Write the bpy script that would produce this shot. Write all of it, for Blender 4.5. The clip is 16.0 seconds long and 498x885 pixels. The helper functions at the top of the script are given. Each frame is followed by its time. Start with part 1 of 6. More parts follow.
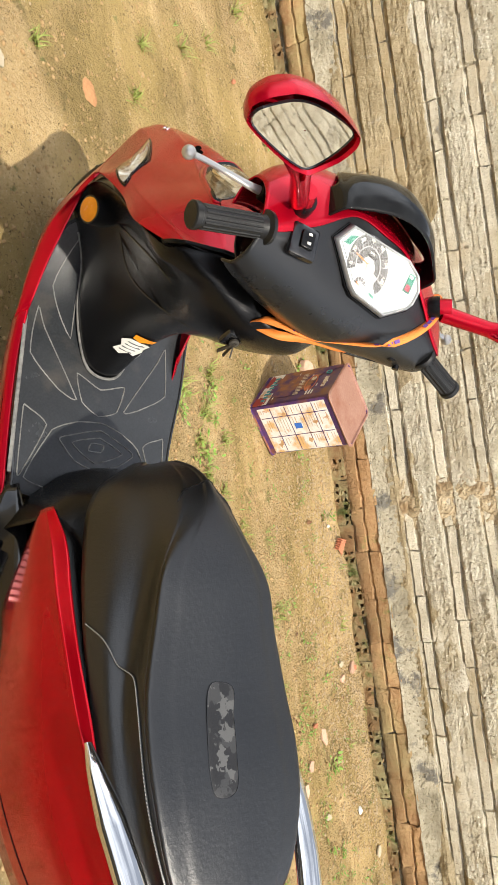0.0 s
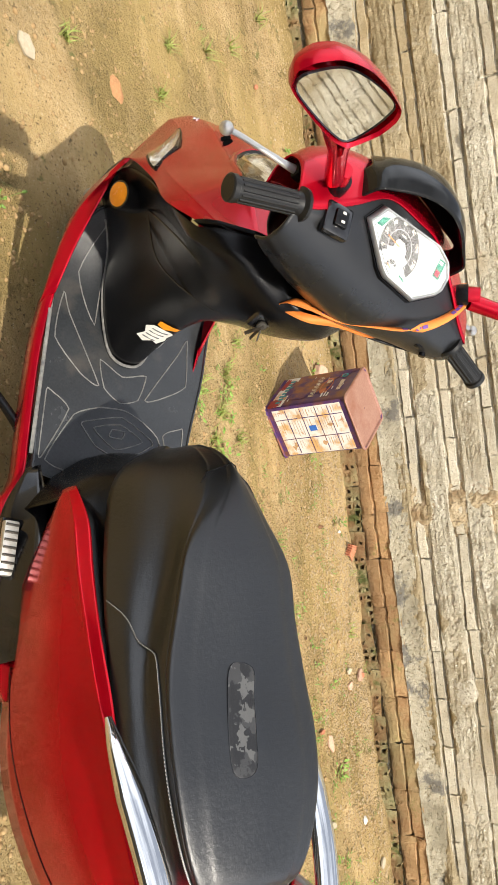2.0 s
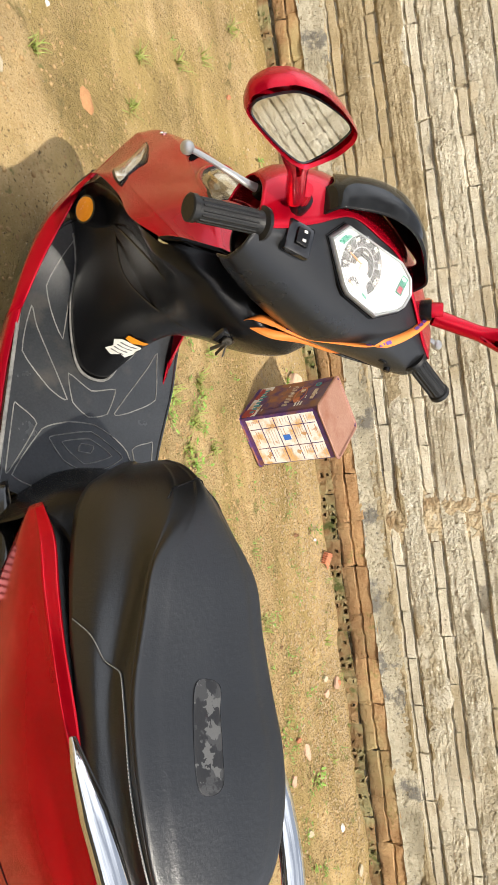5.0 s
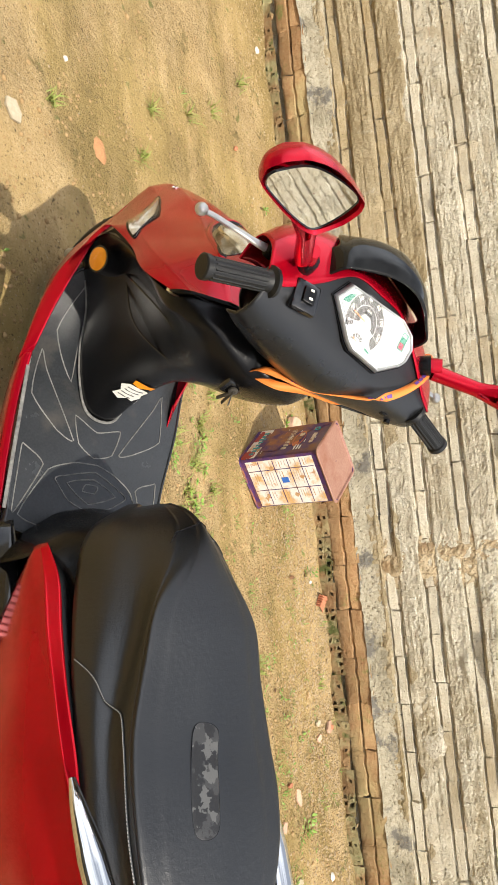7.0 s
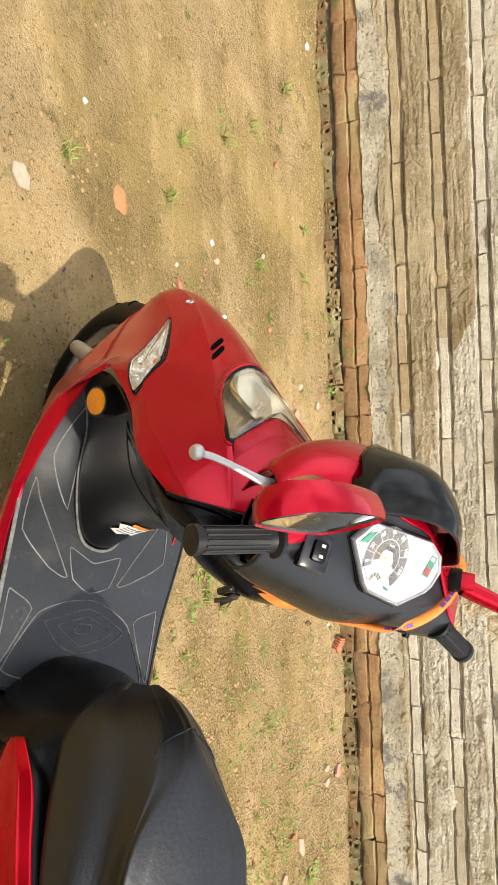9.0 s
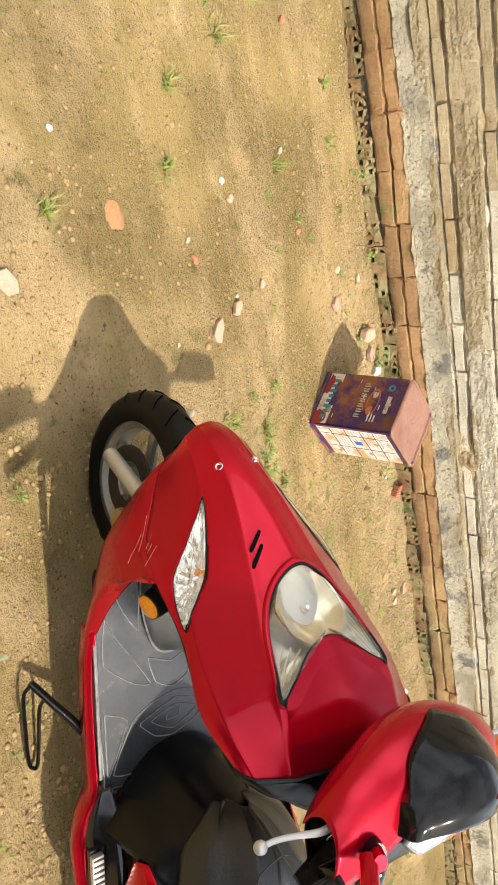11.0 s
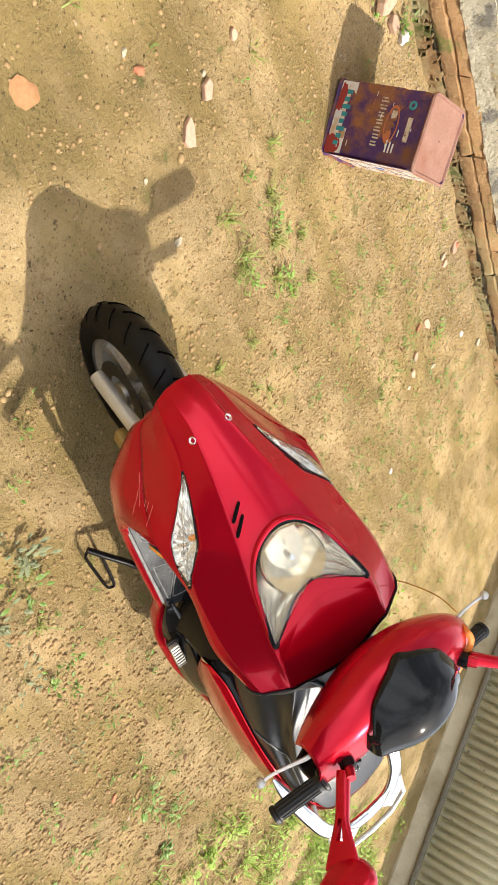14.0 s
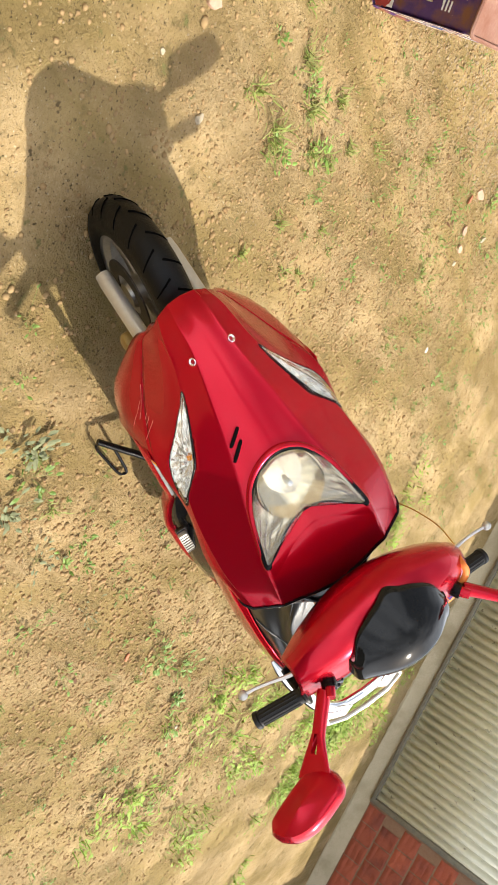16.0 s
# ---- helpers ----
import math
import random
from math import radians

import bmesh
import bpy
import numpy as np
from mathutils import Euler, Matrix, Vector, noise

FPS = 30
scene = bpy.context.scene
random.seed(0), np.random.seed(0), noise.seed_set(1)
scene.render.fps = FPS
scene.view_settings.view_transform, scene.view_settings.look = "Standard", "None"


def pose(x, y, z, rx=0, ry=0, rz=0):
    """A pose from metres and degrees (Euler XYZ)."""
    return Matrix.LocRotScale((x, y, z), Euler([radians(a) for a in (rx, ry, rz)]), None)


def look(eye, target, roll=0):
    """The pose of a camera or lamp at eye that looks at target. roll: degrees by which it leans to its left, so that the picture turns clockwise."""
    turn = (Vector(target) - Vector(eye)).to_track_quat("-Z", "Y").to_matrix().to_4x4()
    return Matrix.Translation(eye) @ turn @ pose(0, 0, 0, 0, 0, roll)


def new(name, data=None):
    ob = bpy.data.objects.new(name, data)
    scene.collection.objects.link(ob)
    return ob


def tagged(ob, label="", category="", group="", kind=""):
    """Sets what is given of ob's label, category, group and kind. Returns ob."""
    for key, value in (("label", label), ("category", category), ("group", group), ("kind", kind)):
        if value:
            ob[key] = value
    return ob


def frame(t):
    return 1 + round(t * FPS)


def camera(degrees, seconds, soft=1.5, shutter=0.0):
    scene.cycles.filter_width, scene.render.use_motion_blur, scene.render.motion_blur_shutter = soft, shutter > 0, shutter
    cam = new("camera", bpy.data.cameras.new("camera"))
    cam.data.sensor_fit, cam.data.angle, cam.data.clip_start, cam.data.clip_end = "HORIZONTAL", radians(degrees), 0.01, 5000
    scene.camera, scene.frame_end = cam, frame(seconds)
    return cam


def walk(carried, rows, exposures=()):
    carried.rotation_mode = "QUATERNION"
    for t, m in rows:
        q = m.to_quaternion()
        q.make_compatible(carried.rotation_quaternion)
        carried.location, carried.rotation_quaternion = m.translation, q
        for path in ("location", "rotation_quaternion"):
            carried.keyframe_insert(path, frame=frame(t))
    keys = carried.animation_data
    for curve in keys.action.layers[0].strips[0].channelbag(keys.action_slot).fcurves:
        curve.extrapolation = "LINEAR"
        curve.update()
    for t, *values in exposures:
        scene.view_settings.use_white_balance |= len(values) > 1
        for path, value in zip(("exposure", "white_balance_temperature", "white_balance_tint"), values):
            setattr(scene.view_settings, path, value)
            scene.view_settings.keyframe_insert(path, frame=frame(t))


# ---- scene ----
cam = camera(35.2, 16.0, soft=1.0)
PATH = [
    (0, (0.105, 0.197, 1.37), (1.887, 0.157, 0.465), 82.4),
    (0.5, (0.083, 0.159, 1.344), (1.871, 0.191, 0.447), 82.7),
    (1, (0.077, 0.116, 1.341), (1.867, 0.197, 0.453), 82.7),
    (1.5, (0.068, 0.102, 1.329), (1.854, 0.166, 0.431), 82.8),
    (2, (0.086, 0.143, 1.333), (1.866, 0.146, 0.42), 83.2),
    (2.5, (0.127, 0.167, 1.346), (1.904, 0.121, 0.428), 83.6),
    (3, (0.114, 0.159, 1.349), (1.895, 0.103, 0.441), 83.7),
    (3.5, (0.103, 0.151, 1.352), (1.894, 0.099, 0.464), 83.4),
    (4, (0.114, 0.159, 1.35), (1.912, 0.109, 0.475), 83.3),
    (6.5, (0.059, 0.159, 1.377), (1.862, 0.271, 0.518), 82.4),
    (7, (0.055, 0.177, 1.366), (1.864, 0.279, 0.518), 82.9),
    (7.5, (0.029, 0.192, 1.362), (1.839, 0.283, 0.517), 83.5),
    (8, (0.083, 0.328, 1.373), (1.885, 0.388, 0.508), 85.0),
    (8.5, (0.134, 0.499, 1.386), (1.917, 0.53, 0.48), 86.8),
    (9, (0.243, 0.633, 1.369), (2.005, 0.563, 0.426), 88.6),
    (9.5, (0.402, 0.836, 1.412), (2.117, 0.523, 0.431), 91.0),
    (10, (0.394, 1.157, 1.364), (2.038, 0.592, 0.376), 93.0),
    (10.2, (0.393, 1.252, 1.365), (2.003, 0.614, 0.365), 93.3),
    (12.3, (1.057, 1.915, 1.352), (2.157, 0.614, 0.304), 100.4),
    (12.5, (1.121, 1.919, 1.354), (2.152, 0.565, 0.304), 100.8),
    (13, (1.223, 1.959, 1.385), (2.065, 0.498, 0.31), 102.3),
    (13.5, (1.268, 2.052, 1.395), (1.906, 0.482, 0.333), 105.7),
    (14, (1.287, 2.146, 1.412), (1.754, 0.484, 0.402), 109.3),
    (14.5, (1.294, 2.181, 1.41), (1.629, 0.455, 0.456), 112.4),
    (15, (1.314, 2.171, 1.41), (1.549, 0.409, 0.493), 114.9),
    (15.5, (1.372, 2.171, 1.417), (1.523, 0.397, 0.507), 117.1),
    (16, (1.494, 2.127, 1.395), (1.542, 0.369, 0.442), 119.6),
]
walk(cam, [(t, look(eye, target, roll)) for t, eye, target, roll in PATH],
     [(0, .09), (4, .10), (7, .10), (8.5, .05), (10, .10), (12.5, .20), (16, .21)])

# ---- light ----
SUN_AZ, SUN_EL = 37.0, 55.0          # where the light goes to, in the plan; its height
sun_data = bpy.data.lights.new("sun", "SUN")
sun_data.energy, sun_data.angle, sun_data.color = 5.0, radians(0.6), (1.0, 0.93, 0.80)
sun = new("sun", sun_data)
_a, _e = radians(SUN_AZ), radians(SUN_EL)
_to = Vector((math.cos(_e) * math.cos(_a), math.cos(_e) * math.sin(_a), -math.sin(_e)))
sun.matrix_world = look((0, 0, 8), Vector((0, 0, 8)) + _to)
world = bpy.data.worlds.new("world")
scene.world = world
world.use_nodes = True
_n = world.node_tree.nodes
_sky = _n.new("ShaderNodeTexSky")
_sky.sky_type, _sky.sun_disc, _sky.sun_elevation = "NISHITA", False, _e
_sky.sun_rotation = math.atan2(-_to.x, -_to.y)
_sky.air_density, _sky.dust_density = 1.1, 5.0
_l = world.node_tree.links
_where = _n.new("ShaderNodeTexCoord")
_cloud = _n.new("ShaderNodeTexNoise")          # broken white cloud all over the sky
_cloud.inputs["Scale"].default_value, _cloud.inputs["Detail"].default_value = 1.9, 3.0
_l.new(_where.outputs["Generated"], _cloud.inputs["Vector"])
_cover = _n.new("ShaderNodeMapRange")
_cover.inputs["From Min"].default_value, _cover.inputs["From Max"].default_value = 0.40, 0.66
_cover.inputs["To Min"].default_value, _cover.inputs["To Max"].default_value = 0.14, 0.76          # thin cloud lets the glow round the sun through
_l.new(_cloud.outputs["Fac"], _cover.inputs["Value"])
_mix = _n.new("ShaderNodeMix")
_mix.data_type = "RGBA"
_l.new(_cover.outputs["Result"], _mix.inputs["Factor"])
_l.new(_sky.outputs[0], _mix.inputs[6])
_mix.inputs[7].default_value = (24.0, 25.0, 26.8, 1)
_l.new(_mix.outputs[2], _n["Background"].inputs["Color"])
_n["Background"].inputs["Strength"].default_value = 0.10


# ---- materials ----
def material(name, base, other=None, rough=0.5, metal=0.0, scale=8.0, fine=90.0, mix=0.5, bump=0.0, bump_scale=60.0,
             coat=0.0, third=None, third_scale=2.0, third_at=0.55, rough_var=0.1, random_tint=0.0, transmission=0.0, ior=1.45, specular=0.5,
             fourth=None, fourth_scale=5.0, fourth_at=0.58, coat_rough=0.06, pits=0.0, pit_scale=120.0, pit_shade=(0.3, 0.24, 0.15), pit_from=0.34, specks=(), patchy=0.0, drawn=None):
    """Noise-varied surface in true metres: two colours in small scale, a third in large patches."""
    m = bpy.data.materials.new(name)
    m.use_nodes = True
    t = m.node_tree
    n, l = t.nodes, t.links
    b = n["Principled BSDF"]
    geo = n.new("ShaderNodeNewGeometry")
    pos = geo.outputs["Position"]

    def noise_at(s, detail=6.0, r=0.6, along=None):
        k = n.new("ShaderNodeTexNoise")
        k.inputs["Scale"].default_value, k.inputs["Detail"].default_value, k.inputs["Roughness"].default_value = s, detail, r
        if along:          # drawn out along one way
            v = n.new("ShaderNodeVectorMath")
            v.operation = "MULTIPLY"
            v.inputs[1].default_value = along
            l.new(pos, v.inputs[0])
            l.new(v.outputs[0], k.inputs["Vector"])
        else:
            l.new(pos, k.inputs["Vector"])
        return k.outputs["Fac"]

    def ramp(fac, lo, hi):
        k = n.new("ShaderNodeMapRange")
        k.inputs["From Min"].default_value, k.inputs["From Max"].default_value = lo, hi
        l.new(fac, k.inputs["Value"])
        return k.outputs["Result"]

    def blend(fac, a, c):
        k = n.new("ShaderNodeMix")
        k.data_type = "RGBA"
        l.new(fac, k.inputs["Factor"])
        for sock, v in ((k.inputs[6], a), (k.inputs[7], c)):
            if isinstance(v, tuple):
                sock.default_value = (*v, 1)
            else:
                l.new(v, sock)
        return k.outputs[2]

    other = other or tuple(min(1, c * 1.25 + 0.002) for c in base)
    a = noise_at(scale)
    f = noise_at(fine, 3.0)
    add = n.new("ShaderNodeMath")
    add.operation = "MULTIPLY_ADD"
    add.inputs[1].default_value = 0.5
    l.new(f, add.inputs[0])
    half = n.new("ShaderNodeMath")
    half.operation = "MULTIPLY"
    half.inputs[1].default_value = 0.5
    l.new(a, half.inputs[0])
    l.new(half.outputs[0], add.inputs[2])
    col = blend(ramp(add.outputs[0], mix - 0.15, mix + 0.15), base, other)
    if third:
        col = blend(ramp(noise_at(third_scale, 5.0, 0.6, drawn), third_at - 0.06, third_at + 0.1), col, third)
    if fourth:
        col = blend(ramp(noise_at(fourth_scale, 8.0, 0.7), fourth_at - 0.03, fourth_at + 0.05), col, fourth)
    for speck, size, at_ in specks:
        col = blend(ramp(noise_at(size, 4.0, 0.62), at_ - 0.02, at_ + 0.04), col, speck)
    # shade inside the pits is put into the colour too, over the bump
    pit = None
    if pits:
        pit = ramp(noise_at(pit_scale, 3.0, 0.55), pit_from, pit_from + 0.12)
        col = blend(pit, pit_shade, col)
    if random_tint:
        info = n.new("ShaderNodeObjectInfo")
        hsv = n.new("ShaderNodeHueSaturation")
        mr = n.new("ShaderNodeMapRange")
        mr.inputs["To Min"].default_value, mr.inputs["To Max"].default_value = 1 - random_tint, 1 + random_tint
        l.new(info.outputs["Random"], mr.inputs["Value"])
        l.new(mr.outputs["Result"], hsv.inputs["Value"])
        l.new(col, hsv.inputs["Color"])
        col = hsv.outputs["Color"]
    l.new(col, b.inputs["Base Color"])
    mr = n.new("ShaderNodeMapRange")
    mr.inputs["To Min"].default_value, mr.inputs["To Max"].default_value = max(0.02, rough - rough_var), min(1, rough + rough_var)
    l.new(a, mr.inputs["Value"])
    l.new(mr.outputs["Result"], b.inputs["Roughness"])
    b.inputs["Metallic"].default_value = metal
    b.inputs["Coat Weight"].default_value = coat
    b.inputs["Coat Roughness"].default_value = coat_rough
    b.inputs["Transmission Weight"].default_value = transmission
    b.inputs["IOR"].default_value = ior
    b.inputs["Specular IOR Level"].default_value = specular
    if bump:
        k = n.new("ShaderNodeBump")
        k.inputs["Distance"].default_value = bump
        k.inputs["Strength"].default_value = 1.0
        fine_height = n.new("ShaderNodeMath")
        fine_height.operation = "MULTIPLY_ADD"
        fine_height.inputs[1].default_value = 0.35
        l.new(noise_at(bump_scale * 4.3, 4.0, 0.6), fine_height.inputs[0])
        l.new(noise_at(bump_scale, 8.0, 0.65), fine_height.inputs[2])
        height = fine_height.outputs[0]
        if pit is not None:
            deep = n.new("ShaderNodeMath")
            deep.operation = "MULTIPLY_ADD"
            deep.inputs[1].default_value = pits
            l.new(pit, deep.inputs[0])
            l.new(height, deep.inputs[2])
            height = deep.outputs[0]
        if patchy:          # trodden smooth in places, loose in others
            calm = n.new("ShaderNodeMath")
            calm.operation = "MULTIPLY"
            l.new(ramp(noise_at(patchy, 3.0), 0.38, 0.62), calm.inputs[0])
            l.new(height, calm.inputs[1])
            half_ = n.new("ShaderNodeMath")
            half_.operation = "MULTIPLY_ADD"
            half_.inputs[1].default_value = 0.45
            l.new(height, half_.inputs[0])
            l.new(calm.outputs[0], half_.inputs[2])
            height = half_.outputs[0]
        l.new(height, k.inputs["Height"])
        l.new(k.outputs[0], b.inputs["Normal"])
    return m


RED = material("red_paint", (0.46, 0.0024, 0.016), (0.52, 0.003, 0.020), rough=0.25, metal=0.66, scale=3, fine=900, coat=0.34, rough_var=0.05, specular=0.15, coat_rough=0.02)
RED_TAIL = material("red_plastic", (0.50, 0.0026, 0.012), (0.56, 0.0032, 0.015), rough=0.18, metal=0.70, scale=4, coat=0.32, rough_var=0.05, specular=0.15, coat_rough=0.02)
BLACK = material("black_plastic", (0.0035, 0.0035, 0.004), (0.006, 0.006, 0.0065), rough=0.22, scale=6, fine=400, bump=0.0002, bump_scale=900, rough_var=0.08, specular=0.27)
SATIN = material("satin_black", (0.006, 0.0062, 0.007), (0.010, 0.0104, 0.0115), rough=0.29, scale=6, fine=400, bump=0.0002, bump_scale=900, rough_var=0.08, specular=0.62)
BLACK_GLOSS = material("black_gloss", (0.006, 0.006, 0.007), (0.01, 0.01, 0.011), rough=0.16, scale=5, coat=0.5, rough_var=0.05)
MAT = material("floor_rubber", (0.022, 0.024, 0.027), (0.036, 0.039, 0.043), rough=0.24, scale=9, fine=200, mix=0.55, bump=0.0004, bump_scale=500,
               third=(0.060, 0.056, 0.050), third_scale=7, third_at=0.62, rough_var=0.12, specular=0.75)
MAT_LINE = material("worn_bead", (0.24, 0.235, 0.22), (0.09, 0.09, 0.09), rough=0.5, scale=20)
VINYL = material("seat_vinyl", (0.0045, 0.005, 0.006), (0.008, 0.0088, 0.010), rough=0.33, scale=10, fine=300, bump=0.0009, bump_scale=110, rough_var=0.08, specular=0.9)
RUBBER = material("grip_rubber", (0.006, 0.006, 0.006), (0.011, 0.011, 0.011), rough=0.42, scale=30, bump=0.0004, bump_scale=400, specular=0.4)
TYRE = material("tyre_rubber", (0.003, 0.003, 0.003), (0.006, 0.0058, 0.0056), rough=0.45, scale=14, fine=150, bump=0.001, bump_scale=200,
                third=(0.03, 0.026, 0.02), third_scale=14, third_at=0.68, fourth=(0.30, 0.28, 0.24), fourth_scale=70, fourth_at=0.72, specular=0.26)
CHROME = material("chrome", (0.80, 0.80, 0.80), (0.74, 0.74, 0.74), rough=0.08, metal=1.0, rough_var=0.05)
SILVER = material("silver_paint", (0.55, 0.54, 0.50), (0.62, 0.61, 0.58), rough=0.38, metal=0.6, scale=12, third=(0.30, 0.27, 0.21), third_scale=11, third_at=0.64)
STEEL = material("dark_steel", (0.05, 0.048, 0.045), (0.10, 0.09, 0.075), rough=0.5, metal=0.7, scale=30)
ALLOY = material("cast_alloy", (0.30, 0.29, 0.26), (0.42, 0.40, 0.36), rough=0.4, metal=0.7, scale=20)
# dead black without gloss, painted shade for slots and grooves
HOLLOW_SHADE = material("hollow_shade", (0.002, 0.002, 0.002), rough=0.95, specular=0.0)
BOWL = material("reflector", (0.84, 0.78, 0.64), (0.76, 0.70, 0.56), rough=0.18, metal=0.75, scale=10, bump=0.0006, bump_scale=40, rough_var=0.08)
DISH = material("silvered_dish", (0.80, 0.71, 0.52), (0.70, 0.60, 0.42), rough=0.14, metal=0.85, scale=10, bump=0.0003, bump_scale=45, rough_var=0.05)
FACETS = material("faceted_reflector", (0.95, 0.95, 0.92), (0.88, 0.88, 0.85), rough=0.18, metal=0.75, scale=10, rough_var=0.05)
GLASS = material("clear_lens", (0.98, 0.97, 0.93), (0.97, 0.95, 0.90), rough=0.02, transmission=1.0, rough_var=0.01, ior=1.4)
AMBER = material("amber_plastic", (0.90, 0.33, 0.012), (0.80, 0.26, 0.01), rough=0.25, scale=60, coat=0.3)
MIRROR = material("mirror_glass", (0.86, 0.87, 0.87), (0.85, 0.86, 0.86), rough=0.02, metal=1.0, rough_var=0.01)
VISOR = material("smoked_visor", (0.006, 0.006, 0.006), (0.009, 0.009, 0.008), rough=0.07, rough_var=0.04, specular=0.3)
DIAL = material("dial_white", (0.42, 0.45, 0.48), (0.37, 0.40, 0.43), rough=0.5, scale=20)
DIAL_DARK = material("dial_dark", (0.03, 0.03, 0.03), rough=0.4)
DIAL_GREY = material("dial_grey", (0.07, 0.07, 0.075), rough=0.4)
GREEN = material("dial_green", (0.02, 0.12, 0.09), rough=0.4)
DASH_RIM = material("dash_rim", (0.40, 0.41, 0.42), (0.32, 0.33, 0.34), rough=0.3, metal=0.4)
ORANGE = material("orange_strap", (0.82, 0.25, 0.045), (0.70, 0.19, 0.03), rough=0.6, scale=60, fine=600, bump=0.0005, bump_scale=900)
PURPLE = material("print_purple", (0.10, 0.035, 0.20), rough=0.5)
CABLE = material("cable_orange", (0.45, 0.2, 0.02), rough=0.4)
THREAD = material("grey_thread", (0.42, 0.42, 0.40), (0.30, 0.30, 0.29), rough=0.7, scale=80)
WHITE = material("white_print", (0.75, 0.74, 0.70), (0.66, 0.64, 0.58), rough=0.55, scale=60)


def camouflage():
    """Sharp-edged blotches of four dark greys."""
    m = material("camo_patch", (0.02, 0.02, 0.02), rough=0.42, bump=0.0006, bump_scale=300)
    n, l = m.node_tree.nodes, m.node_tree.links
    geo = n.new("ShaderNodeNewGeometry")
    wob = n.new("ShaderNodeTexNoise")
    wob.inputs["Scale"].default_value = 90.0
    l.new(geo.outputs["Position"], wob.inputs["Vector"])
    add = n.new("ShaderNodeVectorMath")
    add.operation = "MULTIPLY_ADD"
    add.inputs[1].default_value = (0.03, 0.03, 0.03)
    l.new(wob.outputs["Color"], add.inputs[0])
    l.new(geo.outputs["Position"], add.inputs[2])
    cell = n.new("ShaderNodeTexVoronoi")
    cell.inputs["Scale"].default_value = 62.0
    l.new(add.outputs[0], cell.inputs["Vector"])
    tone = n.new("ShaderNodeValToRGB")
    tone.color_ramp.interpolation = "CONSTANT"
    e = tone.color_ramp.elements
    e[0].position, e[0].color = 0.0, (0.012, 0.012, 0.013, 1)
    e[1].position, e[1].color = 0.40, (0.035, 0.035, 0.036, 1)
    for at, g in ((0.62, 0.085), (0.84, 0.150)):
        k = e.new(at)
        k.color = (g, g, g * 0.98, 1)
    l.new(cell.outputs["Color"], tone.inputs["Fac"])
    l.new(tone.outputs["Color"], n["Principled BSDF"].inputs["Base Color"])
    return m


PATCH = camouflage()


# ---- mesh helpers ----
def curve_points(pts, n=6, closed=False):
    """A smooth line through the points."""
    p = [Vector(q) for q in pts]
    m = len(p)
    out = []
    for i in range(m if closed else m - 1):
        if closed:
            a, b, c, d = p[i - 1], p[i], p[(i + 1) % m], p[(i + 2) % m]
        else:
            b, c = p[i], p[i + 1]
            a = p[i - 1] if i else b * 2 - c
            d = p[i + 2] if i + 2 < m else c * 2 - b
        for k in range(n):
            t = k / n
            out.append(0.5 * ((2 * b) + (c - a) * t + (2 * a - 5 * b + 4 * c - d) * t * t + (3 * b - a - 3 * c + d) * t ** 3))
    if not closed:
        out.append(p[-1].copy())
    return out


def surface(sections, nu=5, nv=5, closed=False):
    """Rows of points: sections smoothed across and along."""
    rows = [curve_points(s, nu, closed) for s in sections]
    cols = [curve_points([r[i] for r in rows], nv) for i in range(len(rows[0]))]
    return [[c[j] for c in cols] for j in range(len(cols[0]))]


def grid(rows, closed=False, skip=None, caps=False):
    bm = bmesh.new()
    v = [[bm.verts.new(p) for p in r] for r in rows]
    w = len(rows[0])
    for j in range(len(rows) - 1):
        for i in range(w if closed else w - 1):
            if skip and skip(i, j):
                continue
            q = [v[j][i], v[j][(i + 1) % w], v[j + 1][(i + 1) % w], v[j + 1][i]]
            if len(set(q)) == 4:
                bm.faces.new(q)
    if caps and closed:
        bm.faces.new(list(reversed(v[0])))
        bm.faces.new(v[-1])
    return bm


def tube(pts, radius, sides=10, closed=False, flat=1.0, caps=True):
    """A bar along the points; radius one number or one a point; flat squeezes it."""
    p = [Vector(q) for q in pts]
    bm = bmesh.new()
    rings = []
    up = None
    m = len(p)
    for i, q in enumerate(p):
        if closed:
            d = p[(i + 1) % m] - p[i - 1]
        else:
            d = p[min(i + 1, m - 1)] - p[max(i - 1, 0)]
        d.normalize()
        if up is None:
            up = Vector((0, 0, 1)) if abs(d.z) < 0.9 else Vector((1, 0, 0))
        side = d.cross(up).normalized()
        up = side.cross(d).normalized()
        r = radius[i] if isinstance(radius, (list, tuple)) else radius
        rings.append([bm.verts.new(q + side * (math.cos(a) * r) + up * (math.sin(a) * r * flat))
                      for a in (2 * math.pi * k / sides for k in range(sides))])
    for i in range(m if closed else m - 1):
        a, b = rings[i], rings[(i + 1) % m]
        for k in range(sides):
            bm.faces.new((a[k], a[(k + 1) % sides], b[(k + 1) % sides], b[k]))
    if caps and not closed:
        bm.faces.new(list(reversed(rings[0])))
        bm.faces.new(rings[-1])
    return bm


def block(size, at=(0, 0, 0), bevel=0.0, turn=None, segments=2):
    bm = bmesh.new()
    bmesh.ops.create_cube(bm, size=1.0)
    bmesh.ops.scale(bm, vec=size, verts=bm.verts)
    if bevel:
        bmesh.ops.bevel(bm, geom=list(bm.edges), offset=bevel, segments=segments, profile=0.5, affect="EDGES")
    if turn is not None:
        bmesh.ops.transform(bm, matrix=turn, verts=bm.verts)
    bmesh.ops.translate(bm, vec=at, verts=bm.verts)
    return bm


